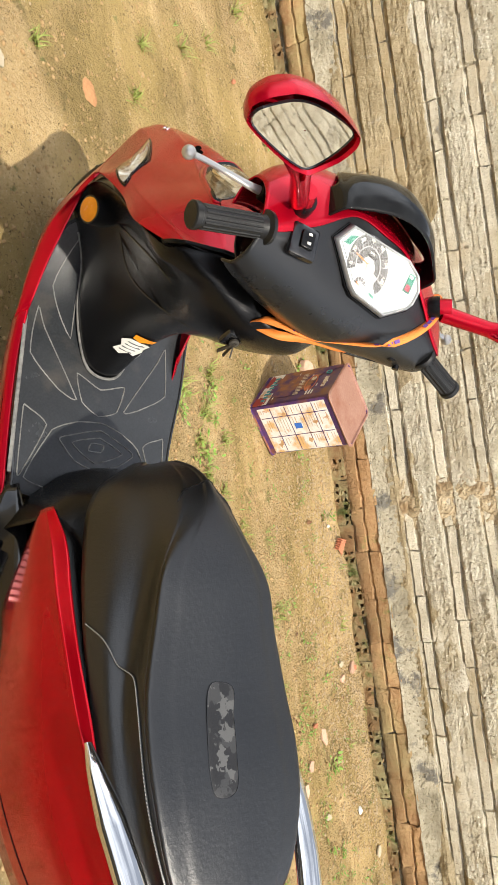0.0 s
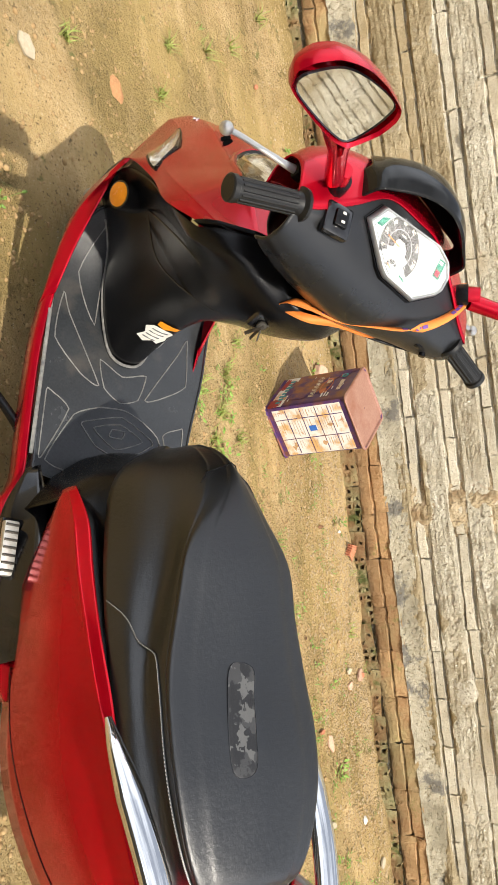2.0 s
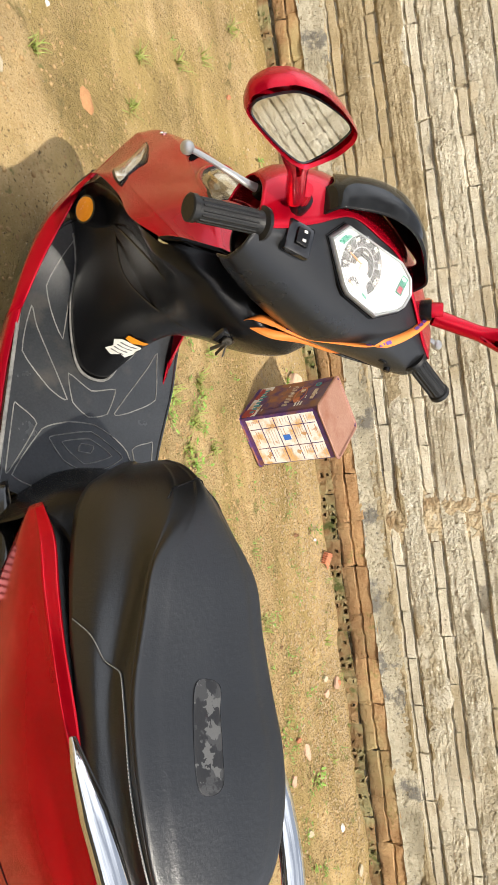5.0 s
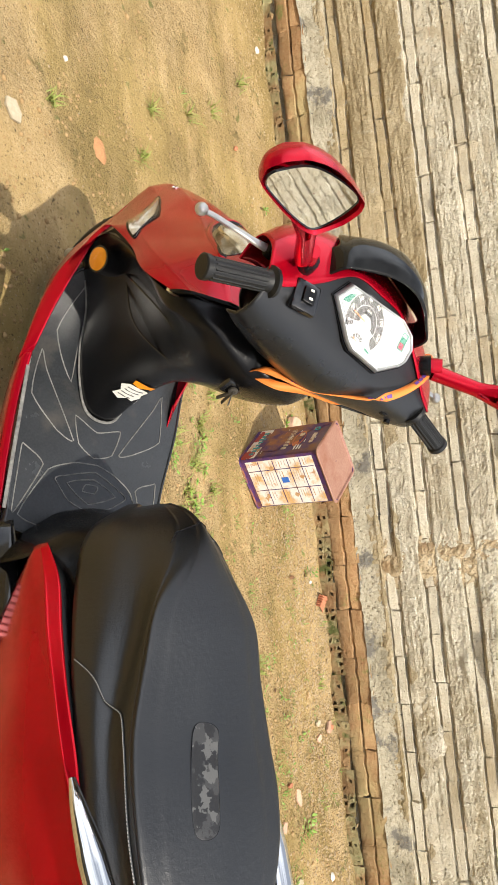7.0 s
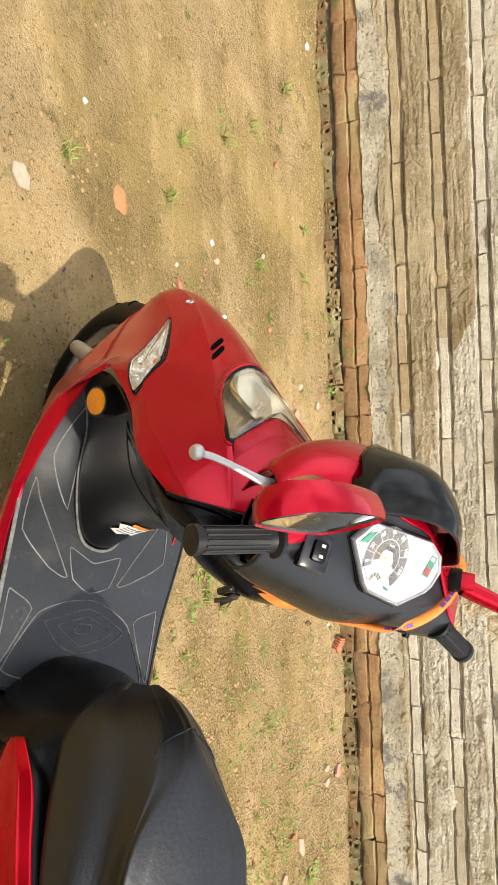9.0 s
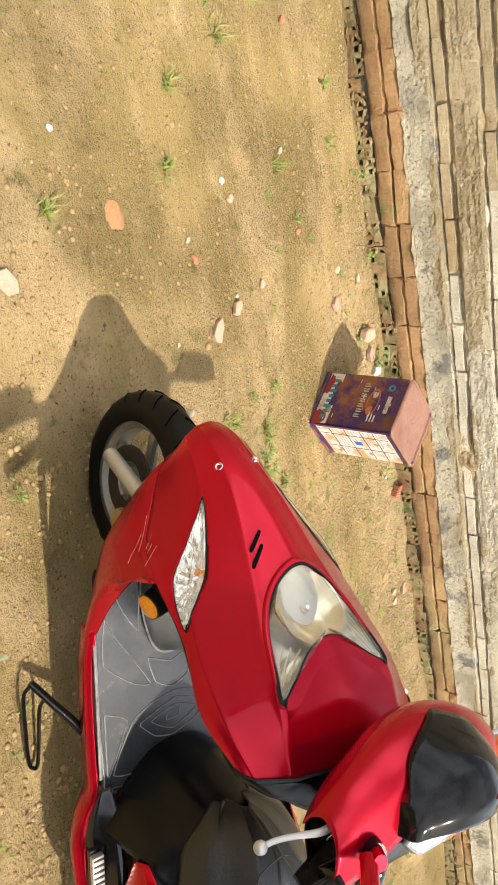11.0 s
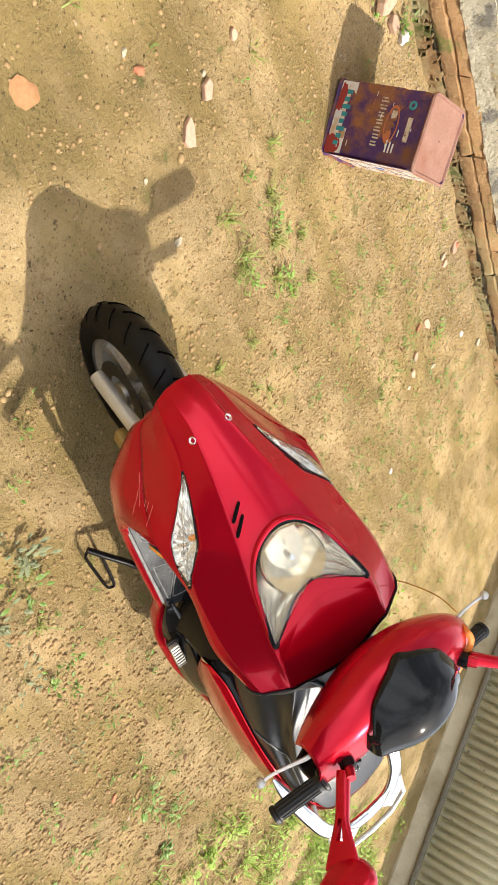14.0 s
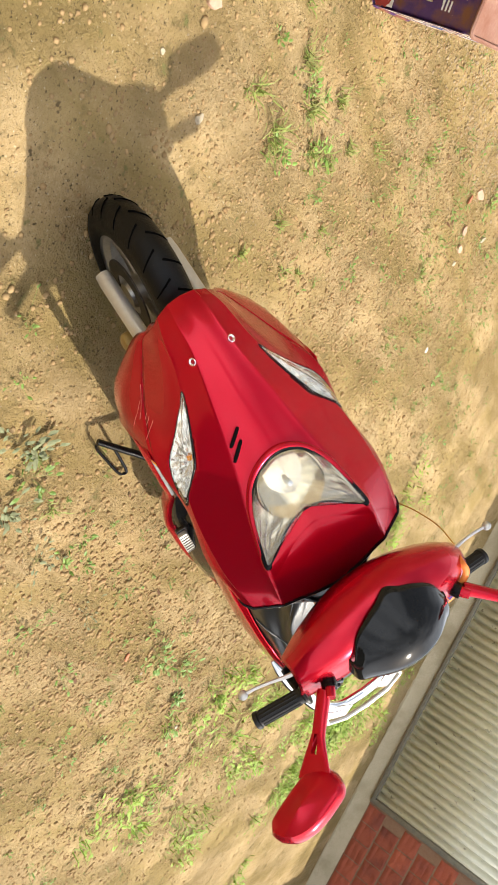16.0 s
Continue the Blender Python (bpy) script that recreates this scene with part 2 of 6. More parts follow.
def lathe(profile, axis=Vector((1, 0, 0)), at=(0, 0, 0), sides=40, arc=2 * math.pi):
    """Turns (along, radius) pairs about an axis."""
    axis = Vector(axis).normalized()
    s = axis.orthogonal().normalized()
    u = axis.cross(s)
    at = Vector(at)
    rows = [[at + axis * h + (s * math.cos(a) + u * math.sin(a)) * r for a in (arc * k / sides for k in range(sides))] for h, r in profile]
    return grid(rows, closed=True)


def plate(outline, thick, normal=None):
    """A flat plate from an outline of points."""
    bm = bmesh.new()
    f = bm.faces.new([bm.verts.new(p) for p in outline])
    f.normal_update()
    nrm = Vector(normal) if normal else f.normal.copy()
    r = bmesh.ops.extrude_face_region(bm, geom=[f])
    bmesh.ops.translate(bm, vec=nrm * thick, verts=[g for g in r["geom"] if isinstance(g, bmesh.types.BMVert)])
    return bm


def joined(*bms):
    out = bmesh.new()
    for b in bms:
        me = bpy.data.meshes.new("tmp")
        b.to_mesh(me)
        b.free()
        out.from_mesh(me)
        bpy.data.meshes.remove(me)
    return out


def moved(bm, m):
    bmesh.ops.transform(bm, matrix=m, verts=bm.verts)
    return bm


def mesh_from(name, bm, mat, smooth=True):
    me = bpy.data.meshes.new(name)
    bmesh.ops.recalc_face_normals(bm, faces=bm.faces)
    bm.to_mesh(me)
    bm.free()
    for m in (mat if isinstance(mat, (list, tuple)) else [mat]):
        me.materials.append(m)
    if smooth:
        me.shade_smooth()
        me.set_sharp_from_angle(angle=radians(38))
    return me


def part(name, bm, mat, parent, label="", solid=0.0, smooth=True):
    ob = new(name, mesh_from(name, bm, mat, smooth))
    ob.parent = parent
    if solid:
        s = ob.modifiers.new("thickness", "SOLIDIFY")
        s.thickness, s.offset = solid, -1.0
    if label:
        ob["label"] = label
    return ob


def thing(name, label, category, at=None, group="", kind="", bm=None, mat=None, smooth=True):
    ob = new(name, mesh_from(name, bm, mat, smooth) if bm else None)
    if at is not None:
        ob.matrix_world = at
    return tagged(ob, label, category, group, kind)


def inside(x, y, poly):
    hit = False
    for i in range(len(poly)):
        (a, b), (c, d) = poly[i - 1][:2], poly[i][:2]
        if (b > y) != (d > y) and x < (c - a) * (y - b) / (d - b) + a:
            hit = not hit
    return hit


def ground_z(x, y):
    z = 0.012 * noise.noise(Vector((x * 0.9, y * 0.9, 3.1))) + 0.006 * noise.noise(Vector((x * 3.1, y * 3.1, 7.7)))
    z += (0.05 + 0.025 * noise.noise(Vector((0.3, y * 4.0, 2.0)))) * min(1.0, max(0.0, (x - 2.95) / 0.52)) ** 1.4
    return z


def ground_fine(x, y):
    rough = 1.0 + 1.3 * min(1.0, max(0.0, (0.35 - y) / 1.2))
    return ground_z(x, y) + rough * (0.004 * noise.noise(Vector((x * 11, y * 11, 1.7))) + 0.0035 * noise.noise(Vector((x * 27, y * 27, 5.2))))


def lay_on(rows, p, lift, toward):
    """The point p set on the surface of rows, lifted to the side that toward names."""
    q = Vector(p)
    _, i, j = min(((rows[j][i] - q).length_squared, i, j) for j in range(len(rows) - 1) for i in range(len(rows[0]) - 1))
    a, b, c = rows[j][i], rows[j][i + 1], rows[j + 1][i]
    nrm = (b - a).cross(c - a).normalized()
    if nrm.dot(Vector(toward)) < 0:
        nrm.negate()
    return q - nrm * (q - a).dot(nrm) + nrm * lift


# ---- ground ----
DIRT = material("dirt", (0.37, 0.255, 0.115), (0.52, 0.385, 0.205), rough=0.95, scale=7, fine=120, mix=0.5, bump=0.024, bump_scale=46,
                third=(0.315, 0.228, 0.092), third_scale=2.1, third_at=0.49, rough_var=0.04, specular=0.2,
                fourth=(0.235, 0.175, 0.075), fourth_scale=7.5, fourth_at=0.60, patchy=2.3, drawn=(2.0, 0.55, 1.0),
                specks=(((0.12, 0.085, 0.04), 95.0, 0.625), ((0.14, 0.10, 0.05), 26.0, 0.69), ((0.66, 0.57, 0.40), 130.0, 0.675), ((0.20, 0.19, 0.07), 15.0, 0.66)))
steps = [-60, -30, -15, -9, -6, -4, -3, -2.2, -1.6, -1.1] + [-0.8 + 0.022 * i for i in range(200)] + [3.75, 4.5, 6, 9, 15, 30, 60]
stepy = [-60, -30, -15, -10, -8, -6.6] + [-5.6 + 0.1 * i for i in range(31)] + [-2.55 + 0.022 * i for i in range(259)] + [3.4, 4, 5, 7, 10, 15, 30, 60]
ground = thing("ground", "dry sandy yard soil with damp darker patches", "ground", kind="structure",
               bm=grid([[(x, y, ground_fine(x, y)) for x in steps] for y in stepy]), mat=DIRT)

# ---- wall along the yard ----
DARKSPOT = (0.20, 0.155, 0.10)
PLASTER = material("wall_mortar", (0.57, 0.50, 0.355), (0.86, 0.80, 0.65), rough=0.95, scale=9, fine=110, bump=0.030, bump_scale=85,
                   third=(0.50, 0.41, 0.26), third_scale=1.3, third_at=0.57, rough_var=0.03, pits=0.5, pit_scale=75, pit_from=0.27, pit_shade=(0.36, 0.28, 0.17), specular=0.2,
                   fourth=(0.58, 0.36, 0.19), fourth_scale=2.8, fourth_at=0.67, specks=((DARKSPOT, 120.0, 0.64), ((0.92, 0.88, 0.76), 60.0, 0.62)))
BRICKFACE = material("limed_brick", (0.64, 0.57, 0.42), (0.90, 0.84, 0.69), rough=0.95, scale=11, fine=110, bump=0.018, bump_scale=100,
                     third=(0.53, 0.43, 0.27), third_scale=1.4, third_at=0.57, rough_var=0.03, random_tint=0.08, specular=0.2,
                     fourth=(0.62, 0.34, 0.17), fourth_scale=4.5, fourth_at=0.67, pits=0.4, pit_scale=90, pit_from=0.26, pit_shade=(0.38, 0.29, 0.18), specks=((DARKSPOT, 140.0, 0.66),))
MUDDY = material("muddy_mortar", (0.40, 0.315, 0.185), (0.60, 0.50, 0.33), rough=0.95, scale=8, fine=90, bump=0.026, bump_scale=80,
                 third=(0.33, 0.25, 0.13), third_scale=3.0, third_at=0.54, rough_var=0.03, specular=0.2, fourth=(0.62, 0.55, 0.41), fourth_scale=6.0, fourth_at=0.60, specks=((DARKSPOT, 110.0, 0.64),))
MUDBRICK = material("muddy_brick", (0.46, 0.36, 0.21), (0.66, 0.55, 0.36), rough=0.95, scale=9, fine=90, bump=0.016, bump_scale=90,
                    third=(0.40, 0.29, 0.15), third_scale=2.4, third_at=0.54, rough_var=0.03, random_tint=0.1, specular=0.2, specks=((DARKSPOT, 130.0, 0.65),))
FOOTBRICK = material("footing_brick", (0.38, 0.21, 0.10), (0.50, 0.33, 0.17), rough=0.95, scale=9, fine=70, bump=0.016, bump_scale=60,
                     third=(0.46, 0.37, 0.19), third_scale=2.2, third_at=0.56, rough_var=0.03, random_tint=0.2, specular=0.2,
                     fourth=(0.24, 0.24, 0.08), fourth_scale=6, fourth_at=0.60)
GREYBAND = material("grey_mortar", (0.42, 0.37, 0.26), (0.60, 0.54, 0.41), rough=0.95, scale=14, fine=80, bump=0.020, bump_scale=70,
                    third=(0.34, 0.30, 0.21), third_scale=4, third_at=0.52, fourth=(0.20, 0.185, 0.155), fourth_scale=7, fourth_at=0.57, pits=0.4, pit_scale=70, pit_from=0.28,
                    specks=(((0.16, 0.145, 0.115), 55.0, 0.65), ((0.85, 0.82, 0.74), 38.0, 0.72)))
REDBRICK = material("red_brick", (0.33, 0.075, 0.04), (0.40, 0.11, 0.06), rough=0.9, scale=10, fine=80, bump=0.004, bump_scale=60,
                    third=(0.22, 0.06, 0.04), third_scale=3, random_tint=0.18)
CONCRETE = material("concrete", (0.43, 0.36, 0.23), (0.56, 0.48, 0.33), rough=0.9, scale=5, fine=90, bump=0.004, bump_scale=50,
                    third=(0.34, 0.28, 0.17), third_scale=1.6)
SHEET = material("galvanised_sheet", (0.66, 0.65, 0.52), (0.76, 0.75, 0.61), rough=0.55, metal=0.25, scale=3, fine=40, third=(0.62, 0.61, 0.49), third_scale=2, specks=(((0.30, 0.29, 0.22), 9.0, 0.66),))
RAIL_STEEL = material("rail_steel", (0.16, 0.15, 0.12), (0.26, 0.24, 0.19), rough=0.5, metal=0.3, scale=20)
WX = 3.555
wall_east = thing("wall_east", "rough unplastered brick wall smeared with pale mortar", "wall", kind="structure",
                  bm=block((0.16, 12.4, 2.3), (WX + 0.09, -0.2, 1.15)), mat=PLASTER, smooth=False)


def brick_mesh(name, seed, length=0.2, high=0.2, groove=0.025, mat=BRICKFACE, deep=0.024, rough=0.0062, bed=0.0, crack=0.044):
    """A hollow-clay brick's face with two grooves along it, or one where groove is 0; it looks to -x. The joints are smeared full but for a crack across the strip."""
    rng = random.Random(seed)
    h = high / 2
    open_end = {0: rng.random() < .55, 8: rng.random() < .55}
    crack *= rng.uniform(.7, 1.15)
    lines = (-groove, groove) if groove else (rng.uniform(-.004, .012),)
    fill = [rng.uniform(.55, 1.15) for _ in lines]
    prof = [(-h, bed + 0.003, 0), (-h + 0.016, 0.0, 0)]
    for g, f in zip(lines, fill):
        prof += [(g - 0.0085, 0.0, 0), (g - 0.0052, deep * f, 1), (g + 0.0045, deep * f, 1), (g + 0.0075, 0.001, 0)]
    prof += [(h - 0.016, 0.0, 0), (h, bed + 0.003, 0)]
    ys = [-length / 2 + length * q for q in (0, .02, .17, .33, .5, .67, .83, .98, 1)]
    drift = [rng.uniform(-.0018, .0018) for _ in ys]
    rows = []
    for k, y in enumerate(ys):
        end = k in (0, 8)
        shut = rng.random() < .24
        rows.append([(d * (.25 if shut and in_ else 1) + (0.022 if end and open_end[k] and abs(z) < crack else 0) + rng.uniform(-rough, rough) * 0.5, y + (0 if end else rng.uniform(-rough, rough)),
                      z + ((drift[k] + rng.uniform(-rough, rough) * 0.25) if abs(z) < h else 0)) for z, d, in_ in prof])
    return mesh_from(name, grid(rows), mat)


def lay(name, meshes, places, parent, keep, joined_name, mat, label):
    """Bricks as objects where keep() says so, the rest joined into one piece of stuff."""
    rest_v, rest_f = [], []
    rng = random.Random(len(places))
    for p in places:
        me = rng.choice(meshes)
        m = p
        if keep(m.translation):
            ob = new(name, me)
            ob.parent = parent
            ob.matrix_basis = m
        else:
            base = len(rest_v)
            rest_v += [m @ v.co for v in me.vertices]
            rest_f += [[base + i for i in f.vertices] for f in me.polygons]
    if rest_v:
        me = bpy.data.meshes.new(joined_name)
        me.from_pydata(rest_v, [], rest_f)
        me.materials.append(mat)
        ob = new(joined_name, me)
        ob.parent = parent
        tagged(ob, label, kind="stuff")


# ---- gate, sill and far brick wall ----
GATE_TURN = math.degrees(math.atan(0.2))
GATE = pose(0, -5.9, 0, 0, 0, GATE_TURN)       # local x along the gate, -y outwards
gate_sill = thing("concrete_sill", "weathered concrete sill under the metal gate", "sill", GATE, kind="structure",
                  bm=grid([[(x, .075, -.20), (x, .072, .012 + .006 * math.sin(x * 5)), (x, .050, .030), (x, .002, .135 + .005 * math.sin(x * 3)), (x, -.014, .158), (x, -.27, .162), (x, -.27, -.20)] for x in [-4.7 + .1 * k for k in range(95)]]), mat=CONCRETE)
gate = thing("metal_gate", "galvanised corrugated steel gate, closed", "gate", GATE)
prof = []
x = -0.72
while x < 3.66:
    prof += [(x + 0.086 * q / 8, (0.0, 0.0, 0.0, 0.006, 0.046, 0.058, 0.058, 0.036)[q]) for q in range(8)]
    x += 0.086
part("corrugated_sheet", grid([[(px, -0.01 - py, z) for px, py in prof] for z in (0.18, 1.85)]), SHEET, gate, solid=0.0015)
part("bottom_rail", block((4.40, 0.045, 0.040), (1.47, 0.012, 0.180), 0.004), RAIL_STEEL, gate)
part("side_post", block((0.05, 0.06, 1.70), (-0.74, 0.0, 1.01), 0.004), RAIL_STEEL, gate)
part("side_post", block((0.05, 0.06, 1.70), (3.66, 0.0, 1.01), 0.004), SHEET, gate)
part("top_rail", block((4.40, 0.05, 0.05), (1.47, 0.012, 1.85), 0.004), SHEET, gate)
wall_south = thing("wall_south", "bare red clay brick wall with thin mortar joints", "wall", GATE, kind="structure",
                   bm=block((5.4, 0.14, 1.84), (-3.47, -0.085, 0.92)), mat=material("joint_mortar", (0.24, 0.13, 0.08), (0.30, 0.19, 0.12), rough=0.95, scale=20, bump=0.004),
                   smooth=False)
# ---- added walls out of sight that close the yard; the dark west one darkens reflections ----
DULL = material("dark_added_wall", (0.07, 0.065, 0.05), (0.13, 0.115, 0.09), rough=0.95, scale=3, fine=40, bump=0.006)
wall_west = thing("wall_west", "plain dark unseen wall added to darken reflections", "wall", kind="structure", bm=block((0.16, 18, 2.2), (-2.9, -1.0, 1.1)), mat=DULL, smooth=False)
wall_north = thing("wall_north", "plain pale yard wall", "wall", kind="structure", bm=block((14, 0.16, 2.3), (-2.3, 6.1, 1.15)), mat=PLASTER, smooth=False)

# ---- scooter ----
SCRATCH = material("scratched_paint", (0.55, 0.25, 0.18), rough=0.7)
LEAN_DEG, HEADING = 20.0, 20.0
scooter = thing("motor_scooter", "red and black motor scooter leaning on its side stand on dirt", "scooter",
                pose(1.602, 0.154, 0.004, 0, -LEAN_DEG, -HEADING))
STEER = Matrix.Translation((0, 0.62, 0.2)) @ Matrix.Rotation(radians(-7), 4, Vector((0, -0.49, 0.872))) @ Matrix.Translation((0, -0.62, -0.2))


def both(half, crease=(), soft=.17):
    """A half section, from the centre to the left edge, as a whole one; it bends sharply at the creases."""
    left = []
    pts = [Vector(p) for p in half]
    for k, p in enumerate(pts):
        if k in crease:
            left += [p.lerp(pts[k - 1], soft), p, p.lerp(pts[k + 1], soft * 1.15)]
        else:
            left.append(p)
    return list(reversed(left)) + [Vector((-p.x, p.y, p.z)) for p in left[1:]]


COWL = [  # centre, quarter, crease, shoulder, flank
    [(0, .748, .462), (-.030, .742, .460), (-.056, .722, .454), (-.074, .696, .446), (-.080, .676, .420)],
    [(0, .729, .507), (-.036, .724, .503), (-.070, .700, .494), (-.090, .668, .470), (-.098, .648, .415)],
    [(0, .690, .560), (-.040, .684, .556), (-.088, .635, .552), (-.112, .612, .520), (-.130, .595, .440)],
    [(0, .615, .640), (-.060, .600, .634), (-.125, .555, .600), (-.150, .535, .560), (-.172, .520, .480)],
    [(0, .525, .722), (-.082, .500, .706), (-.168, .480, .640), (-.190, .468, .612), (-.208, .476, .574)],
    [(0, .430, .795), (-.110, .405, .775), (-.197, .400, .684), (-.203, .392, .670), (-.206, .386, .658)],
    [(0, .315, .862), (-.130, .310, .848), (-.209, .294, .780), (-.221, .290, .760), (-.227, .287, .740)],
    [(0, .190, .905), (-.135, .198, .884), (-.194, .205, .854), (-.208, .210, .836), (-.212, .216, .818)],
]
cowl_rows = surface([both(h, (1, 2)) for h in COWL], 8, 14)
CW, CH = len(cowl_rows[0]), len(cowl_rows)


COWL_GRID = np.array([[tuple(p) for p in r] for r in cowl_rows])


def on_cowl(p):
    """The grid place (i, j) of the cowl point nearest to p."""
    d = ((COWL_GRID - np.array(tuple(p))) ** 2).sum(2)
    j, i = np.unravel_index(d.argmin(), d.shape)
    i, j, step = float(i), float(j), 0.5
    for _ in range(9):
        _, i, j = min(((cowl_at(i + a * step, j + b * step)[0] - Vector(p)).length_squared, i + a * step, j + b * step) for a in (-1, 0, 1) for b in (-1, 0, 1))
        step *= 0.6
    return i, j


def cowl_at(i, j):
    i, j = max(0, min(CW - 1.001, i)), max(0, min(CH - 1.001, j))
    a, b = int(i), int(j)
    s, t = i - a, j - b
    r = cowl_rows
    p = (r[b][a] * (1 - s) + r[b][a + 1] * s) * (1 - t) + (r[b + 1][a] * (1 - s) + r[b + 1][a + 1] * s) * t
    nrm = (r[b][a + 1] - r[b][a]).cross(r[b + 1][a] - r[b][a]).normalized()
    if nrm.dot(p - Vector((0, .36, .52))) < 0:
        nrm.negate()
    return p, nrm


def cowl_patch(poly, lift=0.0, bulge=0.0, rings=6, shrink=1.0):
    """A patch over the cowl inside a closed line of grid places."""
    ci = sum(p[0] for p in poly) / len(poly)
    cj = sum(p[1] for p in poly) / len(poly)
    rows = []
    for k in range(rings + 1):
        f = shrink * k / rings
        row = []
        for a, b in poly:
            p, nrm = cowl_at(ci + (a - ci) * f, cj + (b - cj) * f)
            row.append(p + nrm * (lift + bulge * (1 - (k / rings) ** 2)))
        rows.append(row)
    bm = grid(rows, closed=True)
    bmesh.ops.remove_doubles(bm, verts=bm.verts, dist=1e-5)
    return bm


def smooth_poly(points, n=8, straight=0.0):
    """A closed line on the cowl, smooth or drawn towards straight sides."""
    soft = curve_points(points, n, closed=True)
    hard = [Vector(points[i]).lerp(Vector(points[(i + 1) % len(points)]), k / n) for i in range(len(points)) for k in range(n)]
    ij = [on_cowl(a.lerp(b, straight)) for a, b in zip(soft, hard)]
    for _ in range(3):
        ij = [((ij[k - 1][0] + 2 * ij[k][0] + ij[(k + 1) % len(ij)][0]) / 4, (ij[k - 1][1] + 2 * ij[k][1] + ij[(k + 1) % len(ij)][1]) / 4) for k in range(len(ij))]
    return ij


HEAD = smooth_poly([(0, .512, .735), (-.062, .478, .742), (-.103, .420, .775), (-.124, .362, .822), (-.131, .318, .850), (-.095, .345, .845), (-.048, .382, .826),
                    (0, .396, .818), (.048, .382, .826), (.095, .345, .845), (.131, .318, .850), (.124, .362, .822), (.103, .420, .775), (.062, .478, .742)])
SIG_L = smooth_poly([(-.100, .638, .571), (-.128, .566, .620), (-.150, .505, .655), (-.182, .452, .662), (-.207, .404, .663), (-.198, .440, .628), (-.178, .484, .592), (-.140, .560, .580)], 9, 0.75)
SIG_R = [(CW - 1 - a, b) for a, b in reversed(SIG_L)]


def cowl_hole(i, j):
    return any(inside(i + 0.5, j + 0.5, p) for p in (HEAD, SIG_L, SIG_R))


def snapped():
    """The cowl's rows, with the vertices round each hole drawn onto its outline."""
    gone = {(i, j) for j in range(CH - 1) for i in range(CW - 1) if cowl_hole(i, j)}
    rows = [[p.copy() for p in r] for r in cowl_rows]
    segs = [(p[k - 1], p[k]) for p in (HEAD, SIG_L, SIG_R) for k in range(len(p))]
    for j in range(1, CH - 1):
        for i in range(1, CW - 1):
            n_ = sum(c in gone for c in ((i, j), (i - 1, j), (i, j - 1), (i - 1, j - 1)))
            if 0 < n_ < 4:
                best = None
                for (a, b), (c, d) in segs:
                    dx, dy = c - a, d - b
                    t = max(0, min(1, ((i - a) * dx + (j - b) * dy) / (dx * dx + dy * dy + 1e-9)))
                    e = (a + dx * t - i) ** 2 + (b + dy * t - j) ** 2
                    if best is None or e < best[0]:
                        best = (e, a + dx * t, b + dy * t)
                rows[j][i] = cowl_at(best[1], best[2])[0]
    return rows


nose = [[p.lerp(Vector((p.x * .55, .660, .415)), f) + Vector((0, .012 * math.sin(math.pi * f), 0)) for p in cowl_rows[0]] for f in (0, .2, .45, .75, 1)]
part("nose_cap", grid(nose), RED, scooter, "rounded red tip of the nose", solid=0.003)
cowl = part("front_cowl", grid(snapped(), skip=cowl_hole), RED, scooter, "glossy metallic red front cowl", solid=0.003)


def lamp(name, poly, deep, label, gasket=0.0022, facets=0.0):
    bowl_mesh = cowl_patch(poly, -0.004, -deep, 8)
    if facets:
        rng = random.Random(5)
        for v in bowl_mesh.verts:
            v.co += Vector((rng.uniform(-1, 1), rng.uniform(-1, 1), rng.uniform(-1, 1))) * facets * min(1.0, (v.co - cowl_at(*poly[0])[0]).length * 8)
    bowl = part(name, bowl_mesh, FACETS if facets else BOWL, scooter, label, smooth=not facets)
    part("gasket", tube([cowl_at(a, b)[0] for a, b in poly], [gasket if k < 36 or k > 76 or len(poly) < 100 else .0030 for k in range(len(poly))], 6, closed=True), BLACK, bowl)
    lens = part("lens", cowl_patch(poly, 0.001, 0.008, 8, 0.99), GLASS, bowl, "clear moulded lens", solid=0.002)
    lens.visible_shadow = False
    return bowl


def outset(poly, by):
    ci, cj = sum(p[0] for p in poly) / len(poly), sum(p[1] for p in poly) / len(poly)
    return [(ci + (a - ci) * by, cj + (b - cj) * by) for a, b in poly]


headlight = lamp("headlight", HEAD, 0.034, "clear triangular headlight with silvered bowl", 0.0050)
LIP = outset(HEAD, 1.05)
LIP = LIP[76:] + LIP[:37]
part("headlight_lip", tube([cowl_at(a, b)[0] for a, b in LIP], [.002 + .0055 * math.sin(math.pi * k / (len(LIP) - 1)) ** .6 for k in range(len(LIP))], 10, flat=0.8), RED, cowl, "raised red lip round the headlight")
part("headlight_edge", grid([[cowl_at(a, b + d)[0] + cowl_at(a, b + d)[1] * lift for a, b in HEAD[35:78]] for d, lift in ((-.15, .0005), (.0, .0026), (.7, .0026), (1.6, .0020), (2.8, .0012), (4.0, .0002))]), RED, cowl, "smooth red edge under the headlight")
HAX, HAT = Vector((0, 0.62, 0.78)).normalized(), Vector((0.000, 0.432, 0.766))
part("reflector_dish", lathe([(-0.020, 0.008), (-0.018, 0.022), (-0.011, 0.042), (0.000, 0.060), (0.008, 0.070), (0.010, 0.073), (0.002, 0.076)], HAX, HAT, 48), DISH, headlight, "round silvered dish")
part("bulb_cap", lathe([(0.006, 0.0005), (0.005, 0.006), (-0.018, 0.007)], HAX, HAT, 20), CHROME, headlight)
